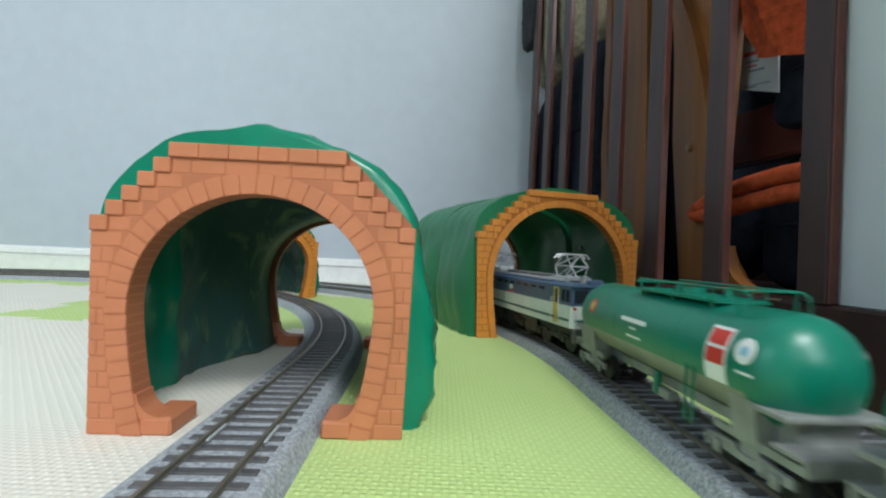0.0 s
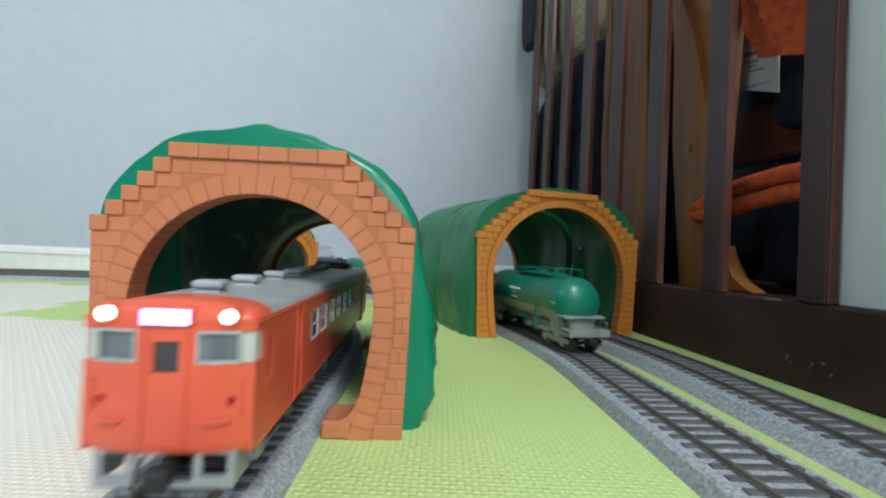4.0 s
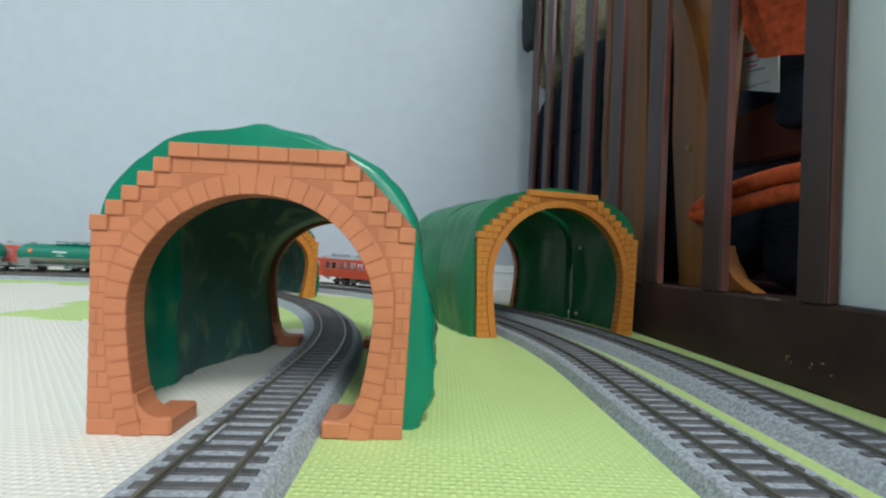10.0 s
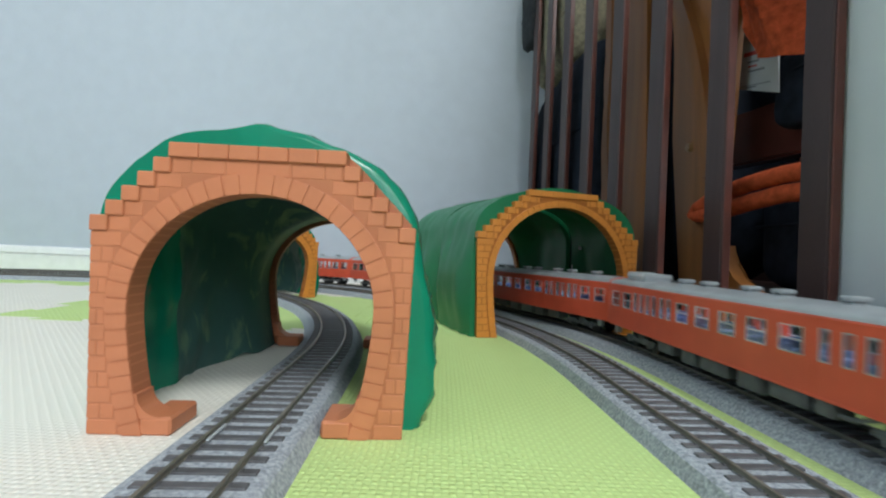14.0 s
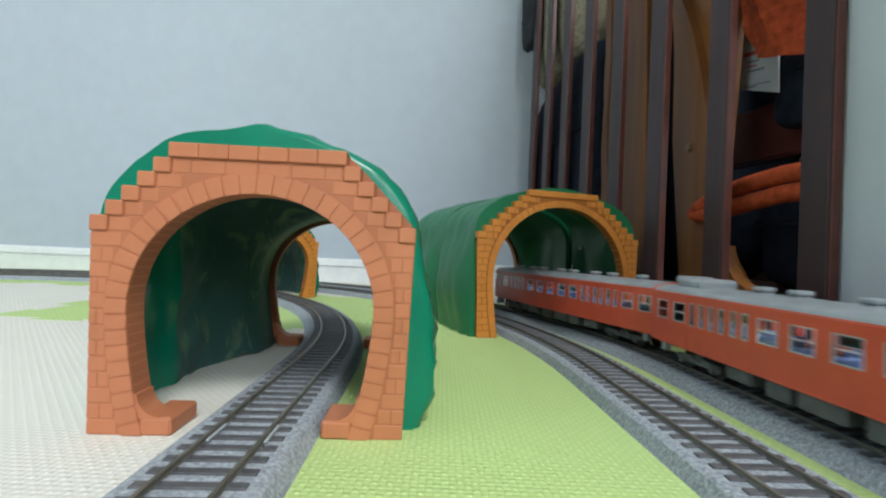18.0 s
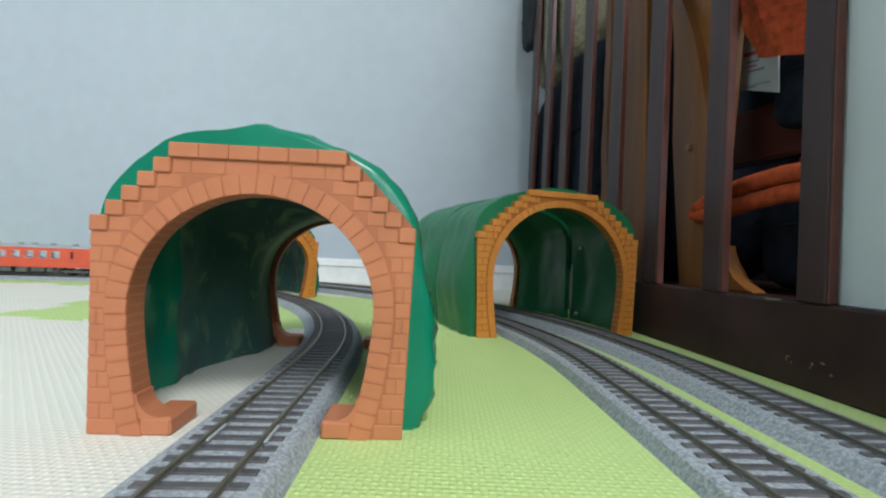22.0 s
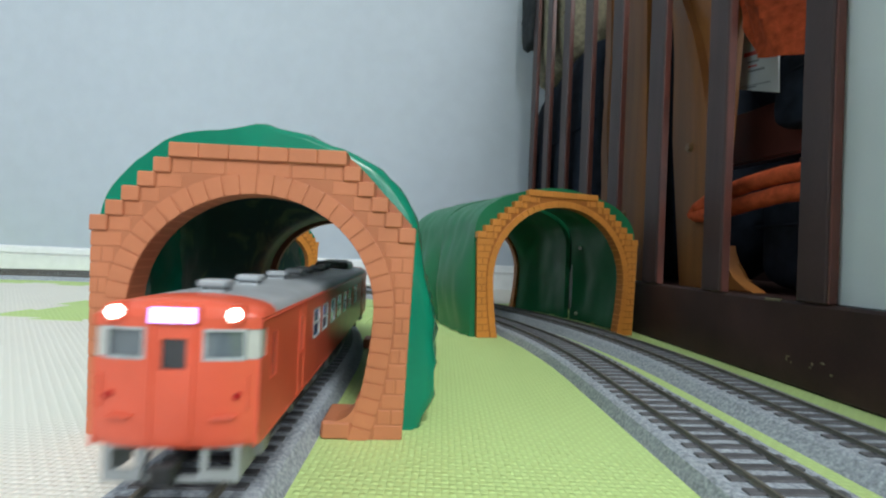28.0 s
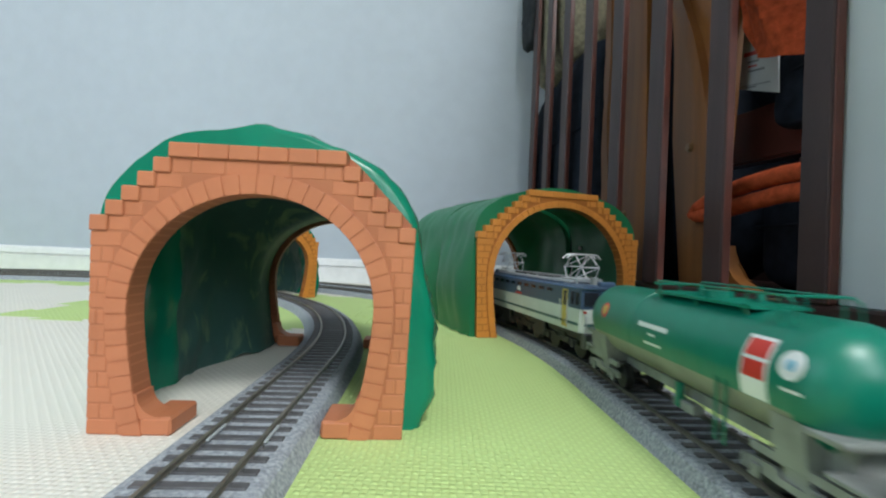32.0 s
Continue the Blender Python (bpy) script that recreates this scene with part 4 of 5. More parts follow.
    for y in vents:
        if roof_unit and not single and y < -80:
            continue
        bm = cell(-3.3, 3.3, y - 2.9, y + 2.9, ROOF_Z - 0.9, ROOF_Z + 0.6, 0.5)
        v = part("roof_vent", bm, M_ROOFGREY, car)
        part("vent_cap", cell(-3.8, 3.8, y - 3.3, y + 3.3, ROOF_Z + 1.0, ROOF_Z + 3.1, 0.6), M_ROOFGREY, v)
        part("vent_neck", cell(-2.9, 2.9, y - 2.5, y + 2.5, ROOF_Z + 0.5, ROOF_Z + 1.1), M_UNDER, v, "dark louvred neck")
    if roof_unit:
        y0, y1 = (-98, -71) if single else (-112, -88)
        unit = part("roof_unit", cell(-11, 11, y0, y1, ROOF_Z - 2.0, ROOF_Z + 4.4, 1.8), M_ROOFGREY, car, "long grey rooftop unit", smooth=0)
        part("unit_box", cell(-8.5, 8.5, y0 - 6 if not single else y0 + 2, y0 + 8, ROOF_Z + 1.0, ROOF_Z + 5.2, 1.4), M_ROOFGREY, unit)
        part("unit_foot", cell(-11.6, 11.6, y0 - 0.6, y1 + 0.6, ROOF_Z - 2.4, ROOF_Z - 0.9, 0.3), M_ROOFGREY, unit)
    if single:
        bm = rod(bmesh.new(), (0, -112, ROOF_Z - 0.8), (0, -112, ROOF_Z + 0.9), 5.0, 20, 4.4)
        v = part("round_ventilator", bm, M_ROOFGREY, car, smooth=40)
        part("ventilator_throat", rod(bmesh.new(), (0, -112, ROOF_Z + 0.9), (0, -112, ROOF_Z + 1.3), 3.4, 16), M_BLACK, v, "dark ventilator throat")
    cab_end(car, 1, lit_front)
    if rear_cab:
        cab_end(car, -1, False)
    else:
        part("end_wall", plate_with_holes(bmesh.new(), -HALF + 0.5, HALF - 0.5, SIDE_Z0, SIDE_Z1 + 1.0, [(-3.5, 3.5, 15, 39)], -LONG, -LONG + 1, 1), M_VERMILION, car)
        part("roof_end", roof_shell(bmesh.new(), -LONG, -LONG + 2.7, HALF - 0.1, SIDE_Z1 - 0.1, ROOF_Z + 0.25), M_VERMILION, car, "vermilion roof end", smooth=40)
        part("gangway", cell(-5, 5, -LONG - 1.6, -LONG + 2, 14, 40, 0.4), M_BLACK, car)
    rng = random.Random(5)
    for y, w, z in ((-52, 16, 5.5), (-30, 12, 4.5), (-10, 20, 5.0), (16, 14, 4.2), (36, 18, 5.6), (54, 8, 6)):
        for sd in (-1, 1):
            k = rng.uniform(-2, 2)
            gear = part("equipment_box", cell(*sorted((sd * 6.5, sd * 16.2)), y + k - w / 2, y + k + w / 2, z, SIDE_Z0 + 0.6, 0.7), M_UNDER, car)
            part("lid", cell(*sorted((sd * 16.1, sd * 16.6)), y + k - w / 2 + 1.4, y + k + w / 2 - 1.4, z + 1.3, SIDE_Z0 - 0.8, 0.2), M_UNDER, gear)
    for sd in (-1, 1):
        part("exhaust_pipe", tube(bmesh.new(), [(sd * 13, 70, 11), (sd * 13.5, 62, 8), (sd * 13.5, 48, 7.2), (sd * 12, 40, 9)], 0.9, 8), M_UNDER, car)
        for d in (1, -1):
            part("step", cell(*sorted((sd * 14.2, sd * 17.6)), *sorted((d * 110, d * 114.5)), 7.2, 13.0, 0.3), M_SKIRT, car, "pale grey door step")
    for y in (86, -86):
        bogie(car, y, M_UNDER)
    return car


def pantograph(parent, y):
    base = bmesh.new()
    for sd in (-1, 1):
        rod(base, (sd * 8, y - 11, 47.2), (sd * 8, y + 11, 47.2), 0.7, 6)
        rod(base, (-8, y + sd * 9, 47.2), (8, y + sd * 9, 47.2), 0.7, 6)
        for k in (-1, 1):
            rod(base, (sd * 8, y + k * 9, 44.0), (sd * 8, y + k * 9, 47.2), 1.1, 8)
    b = part("pantograph", base, M_PANTO, parent, "raised lattice pantograph")
    for d in (-1, 1):
        bm = bmesh.new()
        for sd in (-1, 1):
            rod(bm, (sd * 7.4, y + d * 5, 47.6), (sd * 6.2, y + d * 10.5, 55.0), 0.55, 6)
            rod(bm, (sd * 6.2, y + d * 10.5, 55.0), (sd * 5.4, y + d * 2.0, 62.4), 0.45, 6)
        rod(bm, (-6.2, y + d * 10.5, 55.0), (6.2, y + d * 10.5, 55.0), 0.5, 6)
        rod(bm, (-6.2, y + d * 10.5, 55.0), (5.4, y + d * 2.0, 62.4), 0.35, 6)
        rod(bm, (-7.4, y + d * 5, 47.6), (6.2, y + d * 10.5, 55.0), 0.35, 6)
        part("arm", bm, M_PANTO, b)
    bm = bmesh.new()
    for d in (-1, 1):
        tube(bm, [(-12.0, y + d * 2.6, 60.4), (-10.0, y + d * 2.6, 62.6), (-8, y + d * 2.6, 63.2), (8, y + d * 2.6, 63.2), (10.0, y + d * 2.6, 62.6), (12.0, y + d * 2.6, 60.4)], 0.55, 6)
    for x in (-6, 6):
        rod(bm, (x, y - 2.6, 62.8), (x, y + 2.6, 62.8), 0.5, 6)
    part("contact_strip", bm, M_PANTO, b)


def electric_locomotive():
    loco = thing("electric_locomotive", "blue-grey and cream electric locomotive with two raised pantographs", "model locomotive")
    H, L, Z0, ZM, Z1 = 17.4, 90.0, 17.0, 30.8, 43.0
    low = [(-H, Z0), (-H, ZM), (H, ZM), (H, Z0)]
    prism(bm1 := bmesh.new(), low, -L, L, 1)
    bmesh.ops.bevel(bm1, geom=[e for e in bm1.edges if abs((e.verts[0].co - e.verts[1].co).z) > 5], offset=2.0, segments=3, affect="EDGES")
    part("lower_body", bm1, M_LOCO_CREAM, loco, "pale cream-grey lower body", smooth=40)
    up = [(-H, ZM + 0.02), (-H, Z1), (-H + 2.2, Z1 + 1.6), (H - 2.2, Z1 + 1.6), (H, Z1), (H, ZM + 0.02)]
    bm1 = prism(bmesh.new(), up, -L + 0.6, L - 0.6, 1)
    part("upper_body", bm1, M_LOCO_BLUE, loco, "blue-grey upper body")
    for sd in (-1, 1):
        a, b = sorted((sd * H, sd * (H + 0.22)))
        part("side_stripe", cell(a, b, -L + 3, L - 3, 20.9, 22.6), M_LOCO_STRIPE, loco, "dark teal stripe")
        for k in range(9):
            y = -50.4 + 12.6 * k
            w = part("side_window", cell(a, b, y - 4.4, y + 4.4, 38.0, 40.8, 0.1), M_LOCO_BLUE, loco, "blue-framed ventilation window")
            a2, b2 = sorted((sd * (H + 0.2), sd * (H + 0.34)))
            part("louvre", cell(a2, b2, y - 3.9, y - 0.3, 38.4, 40.4), M_DARKGLASS, w)
            part("louvre", cell(a2, b2, y + 0.3, y + 3.9, 38.4, 40.4), M_DARKGLASS, w)
        for d in (-1, 1):
            door = part("cab_door", plate_with_holes(bmesh.new(), min(d * 67.5, d * 74), max(d * 67.5, d * 74), 18.4, 41.4, [(min(d * 69, d * 72.8), max(d * 69, d * 72.8), 31.4, 40.4)], a, b, 0), M_YELLOW, loco, "ochre cab door")
            part("door_window", cell(*sorted((sd * (H + 0.01), sd * (H + 0.1))), min(d * 69, d * 72.8), max(d * 69, d * 72.8), 31.4, 40.4), M_DARKGLASS, door)
            part("handle", cell(*sorted((sd * (H + 0.2), sd * (H + 0.6))), min(d * 72.9, d * 73.6), max(d * 72.9, d * 73.6), 28.0, 28.8), M_SILVER, door)
            for y0, y1 in ((77.5, 81.6), (82.8, 87.4)):
                part("cab_window", cell(a, b, min(d * y0, d * y1), max(d * y0, d * y1), 33.0, 40.6, 0.1), M_DARKGLASS, loco)
            for off in (-1, 1):
                part("handrail", rod(bmesh.new(), (sd * (H + 0.9), d * 70.7 + off * 4.6, 20), (sd * (H + 0.9), d * 70.7 + off * 4.6, 35), 0.35, 6), M_SILVER, loco)
        part("number_bar", cell(*sorted((sd * (H + 0.02), sd * (H + 0.25))), -4, 7, 31.4, 33.0), M_RED, loco, "red lettering bar")
        part("emblem", cell(*sorted((sd * (H + 0.02), sd * (H + 0.25))), -1.2, 4.3, 34.2, 37.2), M_WHITE, loco, "white emblem patch")
        part("roof_edge", cell(*sorted((sd * (H - 1.6), sd * (H + 0.5))), -L + 1, L - 1, Z1 - 0.6, Z1 + 0.5, 0.3), M_LOCO_EDGE, loco, "bright blue roof edge")
    for d in (-1, 1):
        y = d * L
        f0, f1 = sorted((y - d * 0.8, y + d * 0.25))
        for sd in (-1, 1):
            part("windscreen", cell(*sorted((sd * 6.2, sd * 15.4)), f0, f1, 33.0, 40.8, 0.2), M_DARKGLASS, loco, "dark cab windscreen")
            part("tail_lamp", rod(bmesh.new(), (sd * 15.2, y - d * 0.6, 29.2), (sd * 15.2, y + d * 0.9, 29.2), 0.8, 12), M_TAIL, loco, "red marker lamp")
            part("grab_rail", rod(bmesh.new(), (sd * 14.5, y + d * 0.8, 19), (sd * 14.5, y + d * 0.8, 27), 0.3, 6), M_SILVER, loco)
        gd = part("gangway_door", cell(-4.6, 4.6, *sorted((y - d * 0.9, y + d * 0.8)), ZM, 41.5, 0.3), M_LOCO_EDGE, loco, "blue gangway door")
        part("door_panel", cell(-4.6, 4.6, *sorted((y - d * 0.4, y + d * 0.7)), 18.0, ZM - 0.1, 0.3), M_LOCO_CREAM, gd, "cream lower door panel")
        part("door_pane", cell(-2.6, 2.6, *sorted((y + d * 0.7, y + d * 0.95)), 34.0, 40.2), M_DARKGLASS, gd)
        part("end_stripe", cell(-15.2, 15.2, *sorted((y - d * 0.2, y + d * 0.25)), 20.9, 22.6), M_LOCO_STRIPE, loco, "dark teal stripe")
        part("visor", cell(-H - 0.4, H + 0.4, *sorted((y - d * 8, y + d * 1.6)), Z1 - 0.4, Z1 + 0.9, 0.4), M_LOCO_BLUE, loco)
        part("headlight_box", cell(-5, 5, *sorted((y - d * 5, y - d * 0.2)), Z1 + 0.9, Z1 + 4.2, 0.8), M_LOCO_BLUE, loco)
        part("buffer_beam", cell(-15.5, 15.5, *sorted((y - d * 3, y + d * 1.8)), 8.0, 16.9, 0.5), M_UNDER, loco, "dark grey buffer beam")
        part("coupler", cell(-2.4, 2.4, *sorted((y, y + d * 5.0)), 6.0, 10.5, 0.6), M_BLACK, loco)
        tube(bm1 := bmesh.new(), [(-7, y + d * 1.9, 10), (-7, y + d * 3, 7), (-6, y + d * 3, 4.5)], 0.6, 6)
        part("air_hose", bm1, M_BLACK, loco)
    part("roof", cell(-12.5, 12.5, -66, 66, Z1 + 1.4, Z1 + 3.4, 0.8), M_ROOFGREY, loco, "grey roof deck")
    for sd in (-1, 1):
        part("catwalk", cell(*sorted((sd * 12.8, sd * 15.6)), -60, 60, Z1 + 1.5, Z1 + 2.2), M_LOCO_BLUE, loco)
    for y, w in ((-22, 22), (22, 22), (0, 12)):
        part("roof_hatch", cell(-8, 8, y - w / 2, y + w / 2, Z1 + 3.3, Z1 + 5.2, 0.8), M_UNDER, loco, "dark roof hatch")
    for y in (-75, 75):
        part("roof_monitor", rod(bmesh.new(), (0, y, Z1 + 1.2), (0, y, Z1 + 6), 2.6, 12), M_FRAMEGREY, loco)
    part("underframe", cell(-12.5, 12.5, -88, 88, 11.5, 17.1, 0.4), M_BLACK, loco)
    pantograph(loco, 59)
    pantograph(loco, -59)
    for y in (61, 0, -61):
        bogie(loco, y, M_BLACK, 32, 6.6, 2, 9.0, 14.2, 4.2)
    for sd in (-1, 1):
        for y in (-31, 31):
            part("battery_box", cell(*sorted((sd * 9, sd * 15)), y - 9, y + 9, 6.0, 17.0, 0.7), M_BLACK, loco)
    return loco


def tank_wagon(label, marked=True):
    """A green four-axle tank wagon: domed barrel with a grey belly, top walkway and railing, cradles, end decks."""
    w = thing("tank_wagon", label, "model tank wagon", group="green tank wagons")
    r, zc, half = 16.8, 31.0, 77.0
    prof = [(0.0, half)]
    for k in range(1, 9):
        a = math.pi / 2 * k / 8
        prof.append((r * math.sin(a), half - 15 + 15 * math.cos(a)))
    stations = [(rr, y) for rr, y in prof] + [(r, yy) for yy in (30, 0, -30)] + [(rr, -y) for rr, y in reversed(prof)]
    split = math.radians(-21)

    def skin(a0, a1, n, part_of):
        bm = bmesh.new()
        rings = [[(max(rr, 0.05) * math.cos(t), y, zc + max(rr, 0.05) * math.sin(t)) for t in np.linspace(a0, a1, n)] for rr, y in part_of]
        return loft(bm, rings, False)
    tube_part = [(r, yy) for yy in (half - 15, 30, 0, -30, -58)]
    green = skin(split, math.pi - split, 40, tube_part)
    dome = [(rr, y) for rr, y in prof]
    grey = skin(-math.pi - split, split, 20, tube_part)
    low = math.radians(-89.5)
    for d in (1, -1):
        for bm, a0, a1, n in ((green, low, math.pi - low, 40), (grey, -math.pi - low, low, 20)):
            loft(bm, [[(max(rr, 0.05) * math.cos(t), y if d > 0 else -58 - (y - half + 15) * 0.8, zc + max(rr, 0.05) * math.sin(t)) for t in np.linspace(a0, a1, n)] for rr, y in dome], False)
    barrel = part("barrel", green, M_TANK, w, "glossy green barrel", smooth=60)
    part("belly", grey, M_TANKGREY, w, "weathered grey belly", smooth=60)
    for y in (-24, 24):
        bm = bmesh.new()
        loft(bm, [[((r + k) * math.cos(t), y + dy, zc + (r + k) * math.sin(t)) for t in np.linspace(split, math.pi - split, 40)] for dy, k in ((-0.4, -0.05), (-0.3, 0.13), (0.3, 0.13), (0.4, -0.05))], False)
        part("weld_seam", bm, M_TANK, barrel, smooth=60)
    part("manhole", rod(bmesh.new(), (0, -8, zc + r - 1), (0, -8, zc + r + 3.2), 5.0, 20), M_TANK, barrel, smooth=40)
    # walkway and railing
    bm = cell(-9.5, 9.5, -36, 17, zc + r - 0.2, zc + r + 0.7)
    deck = part("walkway", bm, M_TANK, w, "green top walkway")
    for y in range(-33, 17, 6):
        part("tread", cell(-9.5, 9.5, y - 0.5, y + 0.5, zc + r + 0.6, zc + r + 1.1), M_TANK, deck)
    for sd in (-1, 1):
        for y in (-33, -9, 14):
            part("bracket", rod(bmesh.new(), (sd * 9, y, zc + r), (sd * 8, y, zc + r - 2.6), 0.6, 6), M_TANK, deck)
    bm = bmesh.new()
    for sd in (-1, 1):
        tube(bm, [(sd * 9.2, -51.5, zc + r - 2.6), (sd * 9.2, -50.5, zc + r + 3.6), (sd * 9.2, -48, zc + r + 5.0), (sd * 9.2, 15, zc + r + 5.0), (sd * 9.2, 18, zc + r + 3.6)], 0.4, 6)
        for y in (-46, -34, -18, 0, 14):
            rod(bm, (sd * 9.2, y, zc + r - (3 if y < -36 else 0)), (sd * 9.2, y, zc + r + 5.0), 0.35, 6)
    for y in (-48, 18):
        rod(bm, (-9.2, y, zc + r + (3.6 if y > 0 else 5.0)), (9.2, y, zc + r + (3.6 if y > 0 else 5.0)), 0.4, 6)
    part("railing", bm, M_TANK, w, "thin green railing")
    for y in (-24, 6):
        part("valve", rod(bmesh.new(), (3, y, zc + r + 0.6), (3, y, zc + r + 3.8), 1.2, 10), M_TANK, w)
    for sd in (-1, 1):
        part("ladder", rod(rod(bmesh.new(), (sd * 16.2, -36, 8), (sd * 16.2, -36, zc - 4), 0.5, 6), (sd * 16.2, -32, 8), (sd * 16.2, -32, zc - 4), 0.5, 6), M_TANK, w)
    # decals, curved on the barrel

    def decal(name, y0, y1, z0, z1, material, k, label, sd):
        a0, a1 = math.asin((z0 - zc) / r), math.asin((z1 - zc) / r)
        bm = bmesh.new()
        rows = [[((r + k) * math.cos(t) * sd, y, zc + (r + k) * math.sin(t)) for t in np.linspace(a0, a1, 7)] for y in (y0, y1)]
        inner = [[((r - 0.1) * math.cos(t) * sd, y, zc + (r - 0.1) * math.sin(t)) for t in np.linspace(a0, a1, 7)] for y in (y0, y1)]
        loft(bm, [inner[0], rows[0], rows[1], inner[1]], False)
        part(name, bm, material, barrel, label, smooth=40)

    def disc(name, y, z, rad, material, k, label, sd):
        bm = bmesh.new()
        ring = []
        for t in np.linspace(0, 2 * math.pi, 24, endpoint=False):
            yy, zz = y + rad * math.cos(t), z + rad * math.sin(t)
            a = math.asin((zz - zc) / r)
            ring.append(((r + k) * math.cos(a) * sd, yy, zc + (r + k) * math.sin(a)))
        low = [(x - sd * (k + 0.15), yy, zz) for x, yy, zz in ring]
        loft(bm, [low, ring], True)
        a = math.asin((z - zc) / r)
        c = bm.verts.new(((r + k + 0.15) * math.cos(a) * sd, y, z))
        bm.verts.ensure_lookup_table()
        top = bm.verts[24:48]
        for i in range(24):
            bm.faces.new((top[i], top[(i + 1) % 24], c))
        part(name, bm, material, barrel, label, smooth=40)
    for sd in (-1, 1):
        disc("badge", 50.5, 36.0, 3.6, M_RED, 0.10, "round red badge", sd)
        disc("badge_core", 50.5, 36.0, 2.2, M_YELLOW, 0.22, "yellow badge core", sd)
        decal("lettering_bar", -4.5, 16.5, 34.2, 36.0, M_WHITE, 0.12, "white lettering bar", sd)
        decal("lettering_bar", 3, 8, 31.6, 32.4, M_WHITE, 0.12, "small white lettering bar", sd)
        decal("lettering_bar", -1, 11, 28.0, 29.0, M_WHITE, 0.12, "small white lettering bar", sd)
        decal("lettering_bar", -62, -56, 30.2, 31.0, M_WHITE, 0.12, "small white lettering bar", sd)
        if marked:
            decal("warning_plate", -51.5, -42, 25.2, 41.5, M_WHITE, 0.12, "white warning plate", sd)
            decal("warning_panel", -50.7, -42.8, 36.2, 40.6, M_RED, 0.24, "red warning panel", sd)
            decal("warning_panel", -50.7, -42.8, 30.6, 35.2, M_RED, 0.24, "red warning panel", sd)
            disc("emblem", -58, 36.5, 3.6, M_WHITE, 0.10, "round white emblem", sd)
            disc("emblem_core", -58, 36.5, 1.4, M_BADGEBLUE, 0.22, "pale blue emblem core", sd)
    # underframe
    for y in (-60, 60):
        bm = bmesh.new()
        prism(bm, [(-13.5, 11), (13.5, 11), (15.2, 23.5), (11.5, 19.5), (6, 16.4), (-6, 16.4), (-11.5, 19.5), (-15.2, 23.5)], y - (9 if y > 0 else 1), y + 9, 1)
        part("cradle", bm, M_FRAMEGREY, w, "grey cradle")
    bm = cell(-4, 4, -76.2, 76.2, 9.8, 13.9, 0.3)
    for sd in (-1, 1):
        for d in (-1, 1):
            box(bm, *sorted((sd * 11.5, sd * 13.0)), *sorted((d * 42, d * 76)), 10.2, 12.4)
    part("frame", bm, M_FRAMEGREY, w, "light grey underframe")
    for d in (-1, 1):
        e = 76.0 if d > 0 else 71.0
        bm = cell(-14.8, 14.8, *sorted((d * 57.5, d * e)), 21.4, 23.0, 0.3)
        box(bm, -8.5, 8.5, *sorted((d * 59, d * (e - 3.5))), 12.6, 21.5)
        part("saddle", bm, M_FRAMEGREY, w, "flat-topped grey saddle")
        bm = cell(-14.5, 14.5, *sorted((d * 66, d * 77)), 13.8, 15.0, 0.2)
        box(bm, -14.5, 14.5, *sorted((d * 76, d * 77.4)), 11.0, 15.0)
        part("end_deck", bm, M_FRAMEGREY, w)
        bm = bmesh.new()
        tube(bm, [(14, d * 66.6, 14.4), (14, d * 66.6, 19.4), (14, d * 74, 19.4), (14, d * 74, 14.4)], 0.35, 6)
        part("end_rail", bm, M_FRAMEGREY, w)
        part("coupler", cell(-2, 2, *sorted((d * 76, d * 82)), 6.2, 10, 0.5), M_BLACK, w)
    for y in (-56, 56):
        bogie(w, y, M_FRAMEGREY, 22, 5.4, 2, 6.0, 13.2)
    for sd in (-1, 1):
        part("brake_gear", cell(*sorted((sd * 4, sd * 8.5)), -9, 4, 6.2, 9.8, 0.5), M_FRAMEGREY, w)
        part("valve_pipe", rod(bmesh.new(), (sd * 8, 0, 7), (sd * 8, 0, 16), 1.6, 10), M_TANK, w)
    return w


# ---------------------------------------------------------------- motion
def along(loop, s, bogies, way):
    """The pose of a vehicle whose middle is at s on a loop; way: 1 runs with s, -1 against it."""
    a, _ = loop.at(s - bogies)
    b, _ = loop.at(s + bogies)
    d = (b - a) * way
    m = (a + b) / 2
    return pose(m.x * MM, m.y * MM, RAIL_Z * MM, 0, 0, math.degrees(math.atan2(d.y, d.x)) - 90)


def run(ob, loop, marks, bogies, turned=False, shift=0.0):
    """Keys a vehicle from marks (seconds, place on the loop); the places run on from mark to mark."""
    ts, ss = [m[0] for m in marks], [m[1] + shift for m in marks]
    way = 1 if (ss[-1] > ss[0]) != turned else -1
    walk(ob, [(k * 0.25, along(loop, float(np.interp(k * 0.25, ts, ss)), bogies, way)) for k in range(129)])


# ---------------------------------------------------------------- what the rack holds (rack space: y along it, x into it)
def lumpy(bm, x0, x1, y0, y1, z0, z1, seed, amp, n=12):
    """A soft stuffed shape: a rounded box with sagging, folded sides."""
    bmesh.ops.create_cube(bm, size=2.0)
    bmesh.ops.subdivide_edges(bm, edges=bm.edges[:], cuts=n, use_grid_fill=True)
    for v in bm.verts:
        c = v.co
        k = 1 / max(1e-6, (abs(c.x) ** 5 + abs(c.y) ** 5 + abs(c.z) ** 5) ** 0.2)
        c = c * k
        f = noise.noise(Vector((c.x * 1.6 + seed, c.y * 2.2, c.z * 1.5))) + 0.5 * noise.noise(Vector((c.x * 4, c.y * 6 + seed, c.z * 3)))
        c = c * (1 + amp * f)
        v.co = ((x0 + x1) / 2 + c.x * (x1 - x0) / 2, (y0 + y1) / 2 + c.y * (y1 - y0) / 2, max(z0, (z0 + z1) / 2 + c.z * (z1 - z0) / 2))
    return bm


